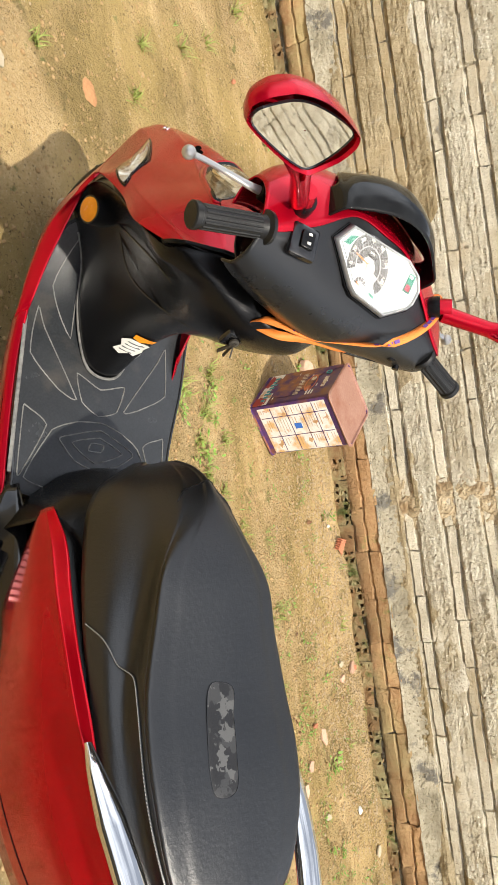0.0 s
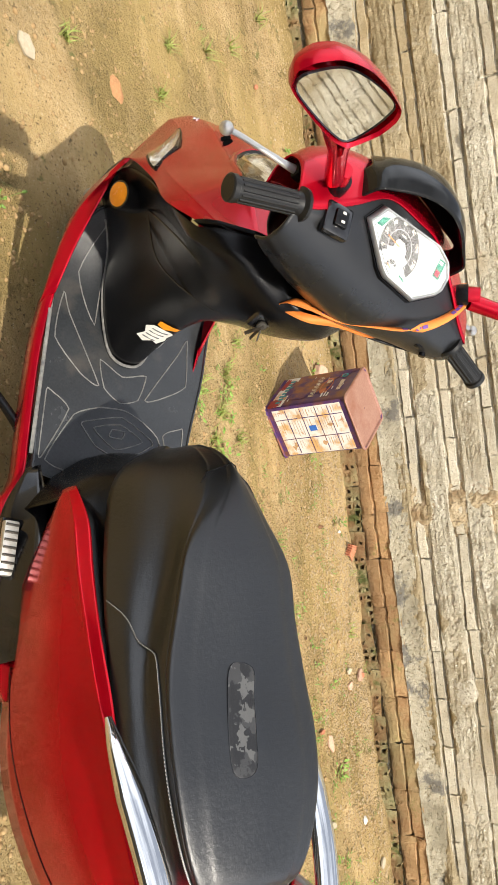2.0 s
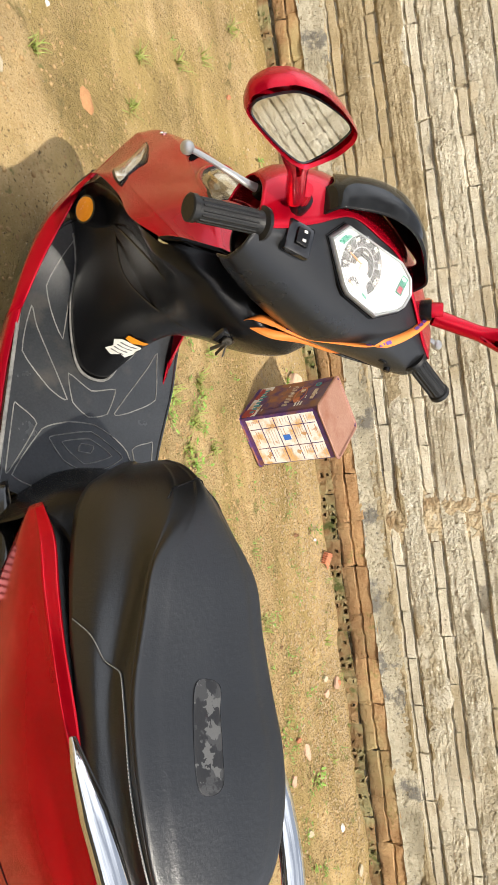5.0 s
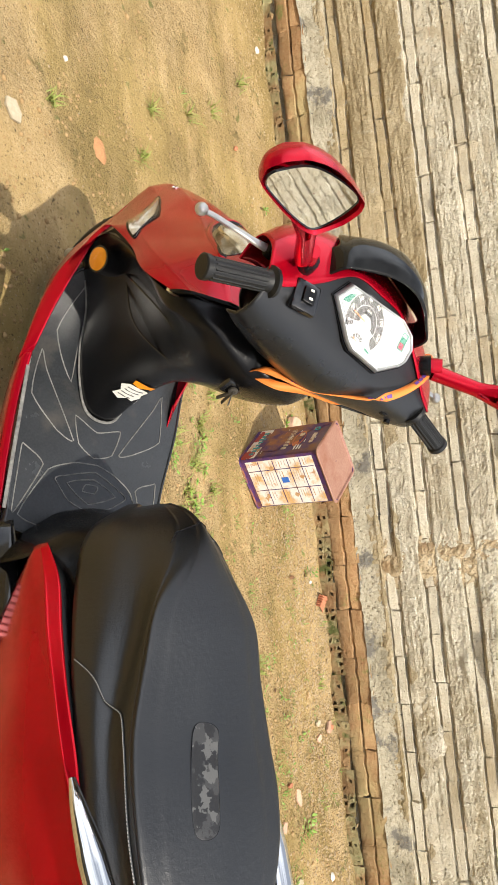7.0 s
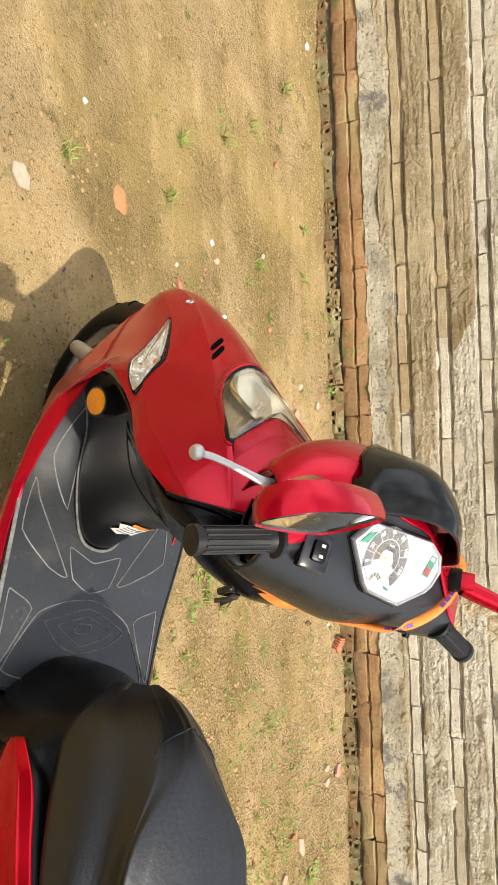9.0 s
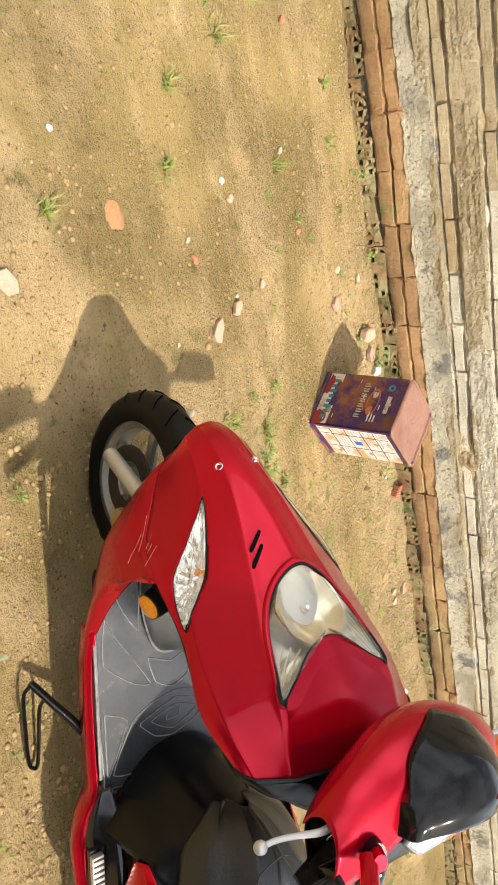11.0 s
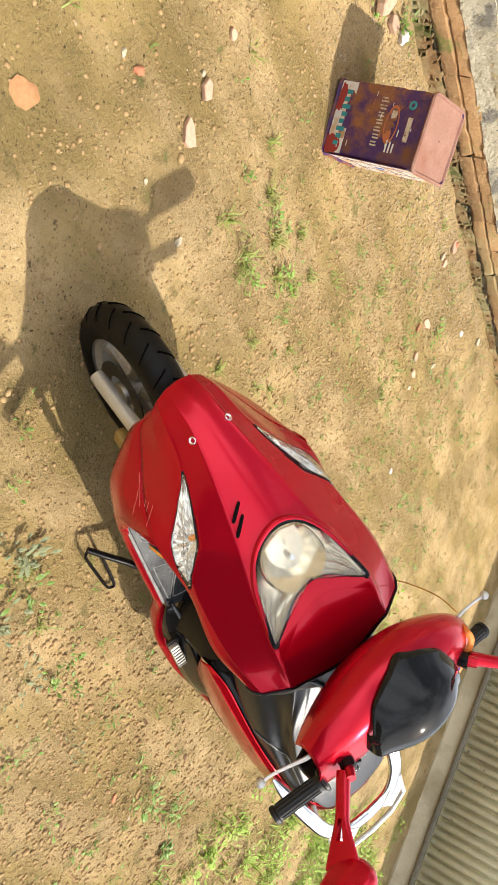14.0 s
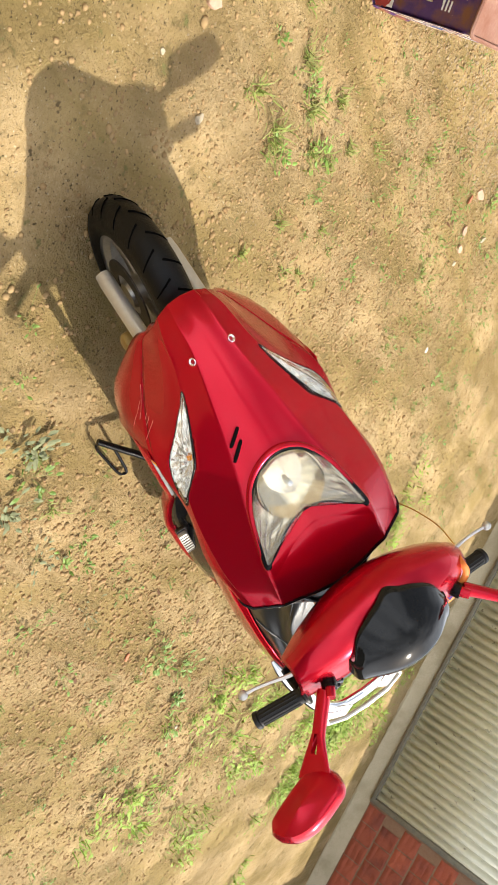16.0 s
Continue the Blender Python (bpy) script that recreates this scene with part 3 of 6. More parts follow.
for flip in (False, True):
    for k in range(6):
        f = .14 + .145 * k
        line = []
        for o, q in ((16, 49), (22, 46), (29, 42)):
            (a, b), (c, d) = HEAD[o], HEAD[q]
            i, j = a + (c - a) * f, b + (d - b) * f
            p, nrm = cowl_at(CW - 1 - i if flip else i, j)
            line.append(p - nrm * 0.010)
        part("reflector_fin", tube(line, 0.0022, 6), BOWL, headlight)
for poly in (SIG_L, SIG_R):
    ts = lamp("turn_signal", poly, 0.024, "clear faceted turn signal", 0.0014, 0.0032)
    ci, cj = sum(p[0] for p in poly) / len(poly), sum(p[1] for p in poly) / len(poly)
    c, nrm = cowl_at(ci, cj)
    part("bulb", lathe([(-0.010, 0.0005), (-0.012, 0.006), (-0.026, 0.007)], nrm, c, 14), AMBER, ts)
for sx in (-.050, .040):
    p, nrm = cowl_at(*on_cowl((sx, .676, .562)))
    sc = part("screw", lathe([(-0.004, 0.0085), (0.002, 0.0085), (0.003, 0.007), (0.001, 0.0045), (-0.001, 0.004), (-0.001, 0.0003)], nrm, p, 18), CHROME, scooter, "bright recessed screw")
for a, b in (((-.036, .565, .671), (-.070, .538, .689)), ((-.045, .546, .690), (-.078, .513, .707))):
    pts = []
    for k in range(9):
        p, nrm = cowl_at(*on_cowl(Vector(a).lerp(Vector(b), k / 8)))
        pts.append(p + nrm * 0.0012)
    # a flat black bar on the cowl gives the slot's inner shade
    part("air_slot", tube(pts, [.0040, .0056, .0060, .0060, .0060, .0060, .0060, .0056, .0040], 10, flat=0.35), HOLLOW_SHADE, scooter, "air slot, its shaded recess drawn as a black bar")
part("cowl_edge", tube(cowl_rows[-1], 0.0035, 6), BLACK, scooter)

# lower flank and side skirt, each side
for sx in (1, -1):
    fl = [
        [(-.074, .696, .448), (-.078, .684, .434), (-.080, .672, .420)],
        [(-.098, .650, .415), (-.106, .638, .392), (-.102, .626, .370)],
        [(-.130, .597, .440), (-.143, .585, .395), (-.140, .572, .352)],
        [(-.172, .522, .480), (-.190, .510, .400), (-.185, .500, .335)],
        [(-.209, .484, .564), (-.218, .452, .430), (-.205, .440, .330)],
        [(-.202, .462, .495), (-.222, .415, .385), (-.207, .400, .315)],
        [(-.203, .370, .385), (-.221, .360, .335), (-.207, .340, .285)],
        [(-.200, .280, .305), (-.216, .270, .280), (-.206, .260, .245)],
    ]
    rows = surface([[(p[0] * sx, p[1], p[2]) for p in s] for s in fl], 6, 6)
    for r in range(6, 25):
        q = cowl_rows[round(r / 6 * 14)][0 if sx > 0 else -1]
        gap = q - rows[r][0]
        for i in range(7):
            rows[r][i] = rows[r][i] + gap * (1 - i / 7)
    flank = part("lower_flank", grid(rows), RED, scooter, "scratched red lower flank", solid=0.003)
    rng = random.Random(17)
    for _ in range(5 if sx > 0 else 0):
        a = Vector((-.15, rng.uniform(.52, .62), rng.uniform(.42, .50)))
        b = a + Vector((-.04, rng.uniform(-.10, -.05), rng.uniform(.01, .03)))
        part("scratch", tube([lay_on(rows, a.lerp(b, q / 5) + Vector((0, .001 * math.sin(q), 0)), .0004, (-1, .3, 0)) for q in range(6)], .0005, 4), SCRATCH, flank)
    sk = [[(-.200, y, .303 - dz), (-.214, y, .285 - dz), (-.204, y, .235 - dz)] for y, dz in ((.285, .0), (.18, .028), (.05, .032), (-.06, .028), (-.13, .030))]
    sk += [[(-.214, -.18, .275), (-.240, -.185, .256), (-.230, -.185, .205)], [(-.240, -.24, .284), (-.262, -.245, .260), (-.250, -.245, .215)],
           [(-.245, -.31, .292), (-.264, -.315, .267), (-.252, -.315, .225)], [(-.240, -.40, .310), (-.260, -.405, .284), (-.248, -.405, .240)],
           [(-.222, -.48, .356), (-.242, -.485, .322), (-.234, -.485, .280)], [(-.214, -.550, .398), (-.224, -.560, .372), (-.218, -.560, .340)]]
    rows = surface([[(p[0] * sx, p[1], p[2]) for p in s] for s in sk], 5, 5)
    part("side_skirt", grid(rows), RED, scooter, "thin red side skirt along the footboard", solid=0.003)

# inner leg shield
SHIELD = [
    [(.000, .180, .286), (-.040, .195, .286), (-.066, .250, .290), (-.085, .330, .300), (-.100, .420, .330), (-.150, .485, .380), (-.196, .470, .440)],
    [(.000, .215, .400), (-.050, .235, .400), (-.085, .295, .405), (-.110, .365, .420), (-.135, .430, .445), (-.172, .462, .490), (-.203, .470, .545)],
    [(.000, .215, .520), (-.055, .235, .525), (-.100, .300, .535), (-.130, .350, .550), (-.160, .395, .570), (-.186, .405, .600), (-.203, .396, .640)],
    [(.000, .170, .640), (-.060, .185, .645), (-.110, .240, .655), (-.145, .280, .670), (-.180, .305, .690), (-.205, .305, .712), (-.222, .294, .732)],
    [(.000, .110, .750), (-.060, .120, .752), (-.110, .150, .760), (-.150, .180, .775), (-.185, .195, .785), (-.202, .200, .792), (-.212, .216, .806)],
    [(.000, .080, .835), (-.055, .085, .840), (-.095, .110, .850), (-.130, .140, .855), (-.160, .160, .855), (-.186, .186, .845), (-.205, .204, .826)],
    [(.000, .090, .890), (-.045, .095, .890), (-.070, .130, .890), (-.085, .170, .885), (-.110, .185, .880), (-.150, .192, .872), (-.192, .200, .846)],
]
shield_rows = surface([both(h) for h in SHIELD], 6, 6)
part("leg_shield", grid(shield_rows), BLACK, scooter, "matt black inner leg shield", solid=0.003)


def evenly(line, n):
    return [line[int(q)].lerp(line[min(int(q) + 1, len(line) - 1)], q - int(q)) for q in (k * (len(line) - 1) / n for k in range(n + 1))]


rim_a, rim_b = evenly(cowl_rows[-2], 40), evenly(shield_rows[-1], 40)
part("neck_panel", grid([[a.lerp(b, f) + Vector((0, 0, -.004 - .006 * math.sin(math.pi * f))) for a, b in zip(rim_a, rim_b)] for f in (0, .35, .7, 1)]), BLACK, scooter, "black panel behind the cowl's rear edge", solid=0.002)
part("seam", tube(curve_points([(-.150, .395, .560), (-.115, .285, .565), (-.060, .190, .640), (-.03, .118, .745), (.0, .095, .79)], 8), 0.0022, 6), BLACK_GLOSS, scooter)
part("seam", tube(curve_points([(-.150, .395, .560), (-.165, .34, .62), (-.15, .25, .70), (-.10, .145, .765), (0, .098, .785)], 8), 0.002, 6), BLACK_GLOSS, scooter)
LOCK_AT = lay_on(shield_rows, (-.052, .10, .815), 0, (0, -1, .3))
lock = part("ignition_lock", block((0.042, 0.012, 0.034), LOCK_AT, 0.004, Matrix.Rotation(radians(-14), 4, "X")), BLACK_GLOSS, scooter, "black ignition lock with keys")
# black block in place of a shaded key recess
part("lock_slot", block((0.024, 0.008, 0.018), LOCK_AT + Vector((0, -.004, 0)), 0.003, Matrix.Rotation(radians(-14), 4, "X")), HOLLOW_SHADE, lock)
part("lock_ring", lathe([(0.0, 0.009), (0.004, 0.009), (0.005, 0.005), (0.003, 0.0005)], (-.1, -1, .25), LOCK_AT + Vector((.0, -.008, .002)), 20), STEEL, lock)
for k, (dx, dz) in enumerate(((-.010, -.030), (.006, -.034), (.016, -.026))):
    part("key", tube([LOCK_AT + Vector((0, -.012, .002)), LOCK_AT + Vector((dx, -.017 - .003 * k, dz))], 0.004, 6, flat=0.3), STEEL, lock)
AMB_AT, AMB_AX = Vector((-.198, .415, .533)), Vector((-.95, -.26, .16))
amber = part("side_reflector", lathe([(0.0, 0.0255), (0.006, 0.0245), (0.009, 0.019), (0.010, 0.0005)], AMB_AX, AMB_AT, 28), AMBER, scooter, "round amber side reflector")
part("bezel", lathe([(-0.055, 0.024), (-0.030, 0.030), (-0.004, 0.0285), (0.004, 0.0285), (0.005, 0.0255)], AMB_AX, AMB_AT, 28), BLACK_GLOSS, amber)


def on_shield(p, lift=.0025):
    return lay_on(shield_rows, p, lift, (0, -1, .3))


def sticker(name, pts, mat, parent, label, lift):
    pts = [(p[0] + .006, p[1], p[2] + .028) for p in pts]
    c = sum((Vector(p) for p in pts), Vector()) / len(pts)
    rows = [[on_shield(c.lerp(Vector(p), f), lift) for p in pts] for f in (.02, .35, .7, 1.0)]
    return part(name, grid(rows, closed=True), mat, parent, label)


st = sticker("warning_sticker", [(-.030, .225, .410), (-.005, .220, .412), (.018, .220, .405), (.030, .222, .395), (.022, .22, .380), (.030, .222, .362), (.012, .22, .350), (-.004, .22, .360), (-.018, .22, .346), (-.036, .225, .352), (-.030, .225, .375), (-.042, .225, .392)],
             WHITE, scooter, "torn white and orange warning sticker", .003)
sticker("sticker_band", [(-.032, .225, .434), (.000, .220, .436), (.026, .220, .428), (.022, .22, .416), (.004, .22, .420), (-.010, .22, .414), (-.030, .22, .418)], AMBER, st, "orange band", .0035)
for k in range(4):
    z = .400 - .012 * k
    sticker("print_line", [(-.028, .222, z), (.012 - .004 * k, .22, z), (.012 - .004 * k, .22, z - .0035), (-.028, .222, z - .0035)], DIAL_GREY, st, "", .0038)
part("tunnel_bead", tube([p + Vector((0, -.002, .003)) for p in shield_rows[0][8:-8]], 0.0035, 6), MAT_LINE, scooter, "scuffed grey foot of the tunnel")

# footboard
FLOOR_L = [(.0, .47, .30), (-.06, .47, .345), (-.12, .500, .39), (-.168, .470, .37), (-.188, .40, .335), (-.196, .32, .300), (-.198, .22, .286), (-.198, .05, .284), (-.192, -.08, .284), (-.186, -.112, .284),
           (-.12, -.125, .284), (.0, -.13, .284)]


def floor_z(x, y):
    """The footboard curls up at its front corners."""
    k = max(0.0, (y - 0.25) / 0.25)
    return 0.285 + 0.105 * k * k * min(1, abs(x) / 0.1)


bm = bmesh.new()
edge = [(p[0], p[1]) for p in FLOOR_L] + [(-p[0] * (1 + .19 * min(1, max(0, (p[1] - .03) / .22))), p[1]) for p in reversed(FLOOR_L[1:-1])]
edge = [(p.x, p.y) for p in curve_points([(a, b, 0) for a, b in edge], 5, closed=True)]
rows = []
for k in range(9):
    f = k / 8
    rows.append([(a * f, 0.17 + (b - 0.17) * f, floor_z(a * f, 0.17 + (b - 0.17) * f)) for a, b in edge])
rows.append([(a * 1.01, b, floor_z(a, b) - 0.018) for a, b in edge])
footboard = part("footboard", grid(rows, closed=True), MAT, scooter, "dusty black rubber footboard with raised outlines")
LOOPS = [
    [(-.125, .455), (-.098, .442), (-.090, .385), (-.086, .250), (-.150, .352)],
    [(-.172, .300), (-.150, .255), (-.058, .112), (-.105, .125), (-.178, .190)],
    [(-.062, .174), (.000, .150), (.064, .172), (.047, .106), (.0, .086), (-.044, .110)],
    [(.125, .455), (.098, .442), (.090, .385), (.086, .250), (.150, .352)],
    [(.172, .300), (.150, .255), (.066, .112), (.105, .125), (.180, .180)],
    [(-.181, .065), (-.172, .068), (-.124, .038), (-.172, -.078), (-.180, -.076)],
    [(.181, .065), (.172, .068), (.124, .038), (.172, -.078), (.180, -.076)],
    [(-.165, -.085), (-.110, .030), (-.050, .062), (.012, .072), (.060, .060), (.110, .030), (.165, -.085), (.09, -.10), (.0, -.06), (-.09, -.10)],
    [(-.090, .012), (-.080, .022), (.010, .054), (.090, .022), (.098, .010), (.060, -.020), (.0, -.040), (-.05, -.028)],
    [(-.060, .012), (.008, .036), (.070, .010), (.0, -.024)],
    [(-.012, .020), (.020, .022), (.014, .004), (-.018, .002)],
]
for lp in LOOPS:
    pts = curve_points([(a, b, 0) for a, b in lp], 5, closed=True)
    # corners pulled tight: halfway between the straight and the smooth line
    straight = []
    for i in range(len(lp)):
        a, b = Vector((*lp[i], 0)), Vector((*lp[(i + 1) % len(lp)], 0))
        straight += [a.lerp(b, k / 5) for k in range(5)]
    line = [s.lerp(q, 0.45) for s, q in zip(straight, pts)]
    part("raised_bead", tube([(p.x, p.y, floor_z(p.x, p.y) + 0.0006) for p in line], 0.0015, 5, closed=True), MAT_LINE, footboard)
part("worn_strip", tube([(-.1985, y, .289) for y in (.30, .2, .1, 0, -.08)], .0045, 8, flat=.5), MAT_LINE, footboard, "pale worn edge strip")
part("edge_bead", tube([(a * .985, b * .99, floor_z(a, b) + 0.001) for a, b in edge], 0.003, 5, closed=True), MAT, footboard)

# seat base between footboard and seat
BASE = [
    [(0, -.045, .284), (-.060, -.055, .284), (-.110, -.090, .284), (-.165, -.140, .284), (-.205, -.20, .284)],
    [(0, -.055, .380), (-.060, -.065, .380), (-.105, -.095, .380), (-.160, -.140, .380), (-.200, -.20, .380)],
    [(0, -.085, .480), (-.055, -.095, .480), (-.100, -.120, .480), (-.150, -.150, .480), (-.192, -.20, .480)],
    [(0, -.100, .550), (-.050, -.110, .550), (-.080, -.140, .555), (-.112, -.200, .560), (-.160, -.26, .525)],
    [(0, -.130, .560), (-.050, -.150, .560), (-.080, -.200, .565), (-.115, -.300, .590), (-.165, -.36, .585)],
]
part("seat_base", grid(surface([both(h) for h in BASE], 6, 5)), BLACK, scooter, "black plastic seat base", solid=0.003)
for sx in (-1, 1):
    part("footrest_panel", grid(surface([[(sx * .175, -.10, .292), (sx * .200, -.11, .285)], [(sx * .170, -.19, .330), (sx * .236, -.20, .278)],
                                         [(sx * .188, -.29, .375), (sx * .248, -.31, .290)], [(sx * .205, -.40, .400), (sx * .250, -.42, .310)], [(sx * .208, -.48, .420), (sx * .240, -.50, .340)]], 4, 5)), BLACK_GLOSS, scooter, solid=0.004)
    part("under_seat_cover", grid([[(sx * x, y, z - .004), (sx * x * .80, y + .004, z - .012), (sx * x * .45, y + .008, z - .030)] for x, y, z in ((.196, -.185, .484), (.188, -.25, .528), (.190, -.34, .564), (.195, -.44, .612), (.192, -.54, .660))]), BLACK, scooter, solid=0.003)
    peg = part("passenger_footpeg", block((0.030, 0.105, 0.018), (sx * .236, -.285, .325), 0.004), SILVER, scooter, "ribbed silver folding footpeg")
    for k in range(7):
        part("rib", block((0.026, 0.005, 0.004), (sx * .236, -.328 + .0145 * k, .3345), 0.001), STEEL, peg)
    part("peg_bracket", block((0.044, 0.13, 0.014), (sx * .228, -.289, .310), 0.004), BLACK_GLOSS, peg)

# seat
SEAT = [  # y, top, half width, rim drop, side bottom
    (-.075, .585, .020, .020, .530), (-.098, .640, .056, .035, .535), (-.140, .690, .080, .040, .540), (-.200, .718, .096, .042, .555), (-.300, .734, .116, .045, .590),
    (-.400, .740, .135, .048, .625), (-.500, .752, .152, .048, .655), (-.580, .772, .157, .046, .675), (-.660, .788, .149, .040, .690), (-.740, .794, .128, .036, .702),
    (-.790, .791, .102, .036, .712), (-.812, .770, .080, .030, .720),
]
def ridge(y):
    """Where the top's ridge lies across the seat, as a share of the half width: a prow that opens from the nose."""
    return min(.95, max(.16, (-.118 - y) / .19))


def skirt(y):
    """Half width of the seat's lower edge."""
    return np.interp(-y, (.075, .098, .14, .20, .30, .40, .70, .79, .82), (.045, .078, .128, .158, .178, .188, .186, .165, .120))


rows = []
for y, top, w, drop, low in SEAT:
    r = ridge(y)
    dr = drop + .030 * (1 - r)
    wb = max(w + .012, skirt(y))
    rows.append(both([(0, y, top + .007), (-w * r * .6, y, top + .003), (-w * r, y, top - .005), (-w * (r + (1 - r) * .5), y, top - .42 * dr), (-w, y, top - dr - .010),
                      (-w * .35 - wb * .65, y, (top - dr) * .42 + low * .58), (-wb, y, low - .016)], (2,), .55))
seat_rows = surface(rows, 5, 6)
seat = part("seat", grid(seat_rows), VINYL, scooter, "long black vinyl dual seat, lightly creased", solid=0.004)
for sx in (-1, 1):
    stitch = curve_points([(sx * .188, -.393, .615), (sx * .176, -.420, .658), (sx * .167, -.464, .700), (sx * .158, -.520, .728), (sx * .150, -.577, .746), (sx * .138, -.66, .762), (sx * .118, -.735, .772), (sx * .094, -.782, .772), (sx * .04, -.802, .768)], 16)
    stitch = [lay_on(seat_rows, p, .0012, (sx, 0, .8)) for p in stitch]
    for _ in range(6):
        stitch = [stitch[0]] + [(a + b * 2 + c) / 4 for a, b, c in zip(stitch, stitch[1:], stitch[2:])] + [stitch[-1]]
    part("piping", tube(stitch, 0.0020, 6), VINYL, seat)
    for k in range(0, len(stitch) - 1, 1):
        a, b = stitch[k], stitch[k + 1]
        part("stitch", tube([a.lerp(b, .15) + Vector((sx * .002, 0, .0018)), a.lerp(b, .7) + Vector((sx * .002, 0, .0018))], 0.0008, 4), THREAD, seat)


def seat_top(x, y):
    return lay_on(seat_rows, (x, y, .77), 0, (0, 0, 1)).z


PC = Vector((-.022, -.572, 0))
outline = [p + Vector((.025, -.012, 0)) for p in curve_points([(-.062, -.475, 0), (-.035, -.468, 0), (-.012, -.480, 0), (-.018, -.52, 0), (-.022, -.58, 0), (-.027, -.622, 0), (-.050, -.636, 0), (-.074, -.627, 0), (-.078, -.58, 0), (-.072, -.52, 0)], 4, closed=True)]
rows = []
for f in (0, .25, .5, .75, .95, 1.0):
    q = [PC.lerp(p, f) for p in outline]
    rows.append([(p.x, p.y, seat_top(p.x, p.y) + (.0014 if f < 1 else .0006)) for p in q])
part("repair_patch", grid(rows, closed=True), PATCH, seat, "dark camouflage repair patch")
part("patch_edge", tube([(p.x, p.y, seat_top(p.x, p.y) + .0006) for p in outline], 0.0007, 5, closed=True), BLACK_GLOSS, seat)
part("nose_seam", tube([lay_on(seat_rows, p, .0005, (0, 0, 1)) for p in curve_points([(-.07, -.175, .69), (-.045, -.145, .69), (0, -.130, .69), (.045, -.145, .69), (.07, -.175, .69)], 6)], 0.0014, 5), BLACK_GLOSS, seat)

# rear body panels
TAIL = [  # along y: upper edge, shoulder, belly, lower edge
    [(-.196, -.180, .486), (-.202, -.182, .470), (-.205, -.186, .455), (-.202, -.192, .440)],
    [(-.186, -.250, .530), (-.205, -.250, .510), (-.212, -.255, .450), (-.208, -.265, .405)],
    [(-.188, -.340, .566), (-.209, -.340, .548), (-.220, -.345, .470), (-.214, -.355, .360)],
    [(-.194, -.440, .616), (-.210, -.440, .598), (-.226, -.445, .500), (-.218, -.455, .360)],
    [(-.192, -.540, .664), (-.208, -.540, .646), (-.229, -.545, .520), (-.222, -.560, .360)],
    [(-.182, -.640, .698), (-.196, -.640, .690), (-.222, -.650, .560), (-.216, -.670, .375)],
    [(-.150, -.740, .735), (-.178, -.742, .715), (-.203, -.755, .610), (-.186, -.785, .410)],
    [(-.120, -.830, .748), (-.145, -.835, .735), (-.164, -.850, .650), (-.146, -.885, .480)],
    [(-.060, -.920, .755), (-.085, -.925, .745), (-.092, -.940, .700), (-.082, -.960, .580)],
]
for sx in (-1, 1):
    rows = surface([[Vector((-p.x * sx, p.y, p.z)) for p in both(s, (1,))[:6][::-1]] for s in TAIL], 5, 6)
    pn = part("side_panel", grid(rows), RED_TAIL, scooter, "glossy red rear side panel", solid=0.003)
    seam = [lay_on(rows, (sx * x, y, z), .0004, (sx, 0, .2)) for x, y, z in curve_points([(.229, -.500, .372), (.227, -.615, .410), (.205, -.740, .470), (.190, -.815, .510), (.165, -.870, .560)], 8)]
    part("panel_seam", tube(seam, 0.0011, 5), BLACK_GLOSS, pn)
part("tail_top", grid(surface([[(x, y, z - .25 * x * x) for x in (-w, -w / 2, 0, w / 2, w)] for y, z, w in ((-.79, .735, .140), (-.84, .752, .115), (-.92, .757, .062), (-.955, .74, .04))], 4, 5)), RED_TAIL, scooter, "red tail fairing", solid=0.003)
part("tail_lamp", block((0.15, 0.03, 0.07), (0, -.925, .69), 0.012), material("red_lens", (0.35, 0.004, 0.006), rough=0.15, coat=1.0), scooter, "red tail lamp")
part("rear_mudguard", grid(surface([[(x, y, z) for x in (-.075, 0, .075)] for y, z in ((-.88, .60), (-.96, .50), (-1.0, .36))], 4, 6)), BLACK, scooter, solid=0.004)

# chrome grab rail and carrier
RAIL = [(-.200, -.570, .688), (-.197, -.610, .712), (-.186, -.670, .742), (-.170, -.760, .780), (-.146, -.860, .806), (-.09, -.940, .818), (0, -.962, .820)]
for sx in (-1, 1):
    pts = curve_points([(sx * -p[0] - .010 * min(1, (p[1] + .96) / .3), p[1], p[2]) for p in RAIL], 8)
    n_ = len(pts)
    rad = [0.006 + 0.018 * min(1, i / 16) for i in range(n_)]
    part("grab_rail", tube(pts, rad, 16, flat=0.6), CHROME, scooter, "chrome grab rail beside the seat")
    part("rail_stay", tube([(sx * .135, -.80, .73), (sx * .158, -.83, .78), (sx * .150, -.85, .80)], 0.008, 8), SILVER, scooter)
    part("carrier_plate", plate([(sx * .050, -.955, .828), (sx * .145, -.87, .812), (sx * .155, -.98, .815), (sx * .09, -1.03, .824)], 0.008, (0, 0, 1)), SILVER, scooter, "silver pressed carrier plate")
    part("carrier_bar", tube([(sx * .148, -.88, .816), (sx * .158, -1.05, .814), (sx * .09, -1.10, .820), (0, -1.11, .822)], 0.009, 8), SILVER, scooter)

# ---- handlebar cluster, turned with the steering ----
def bar(name, bm, mat, parent=scooter, label="", solid=0.0):
    return part(name, moved(bm, STEER), mat, parent, label, solid)


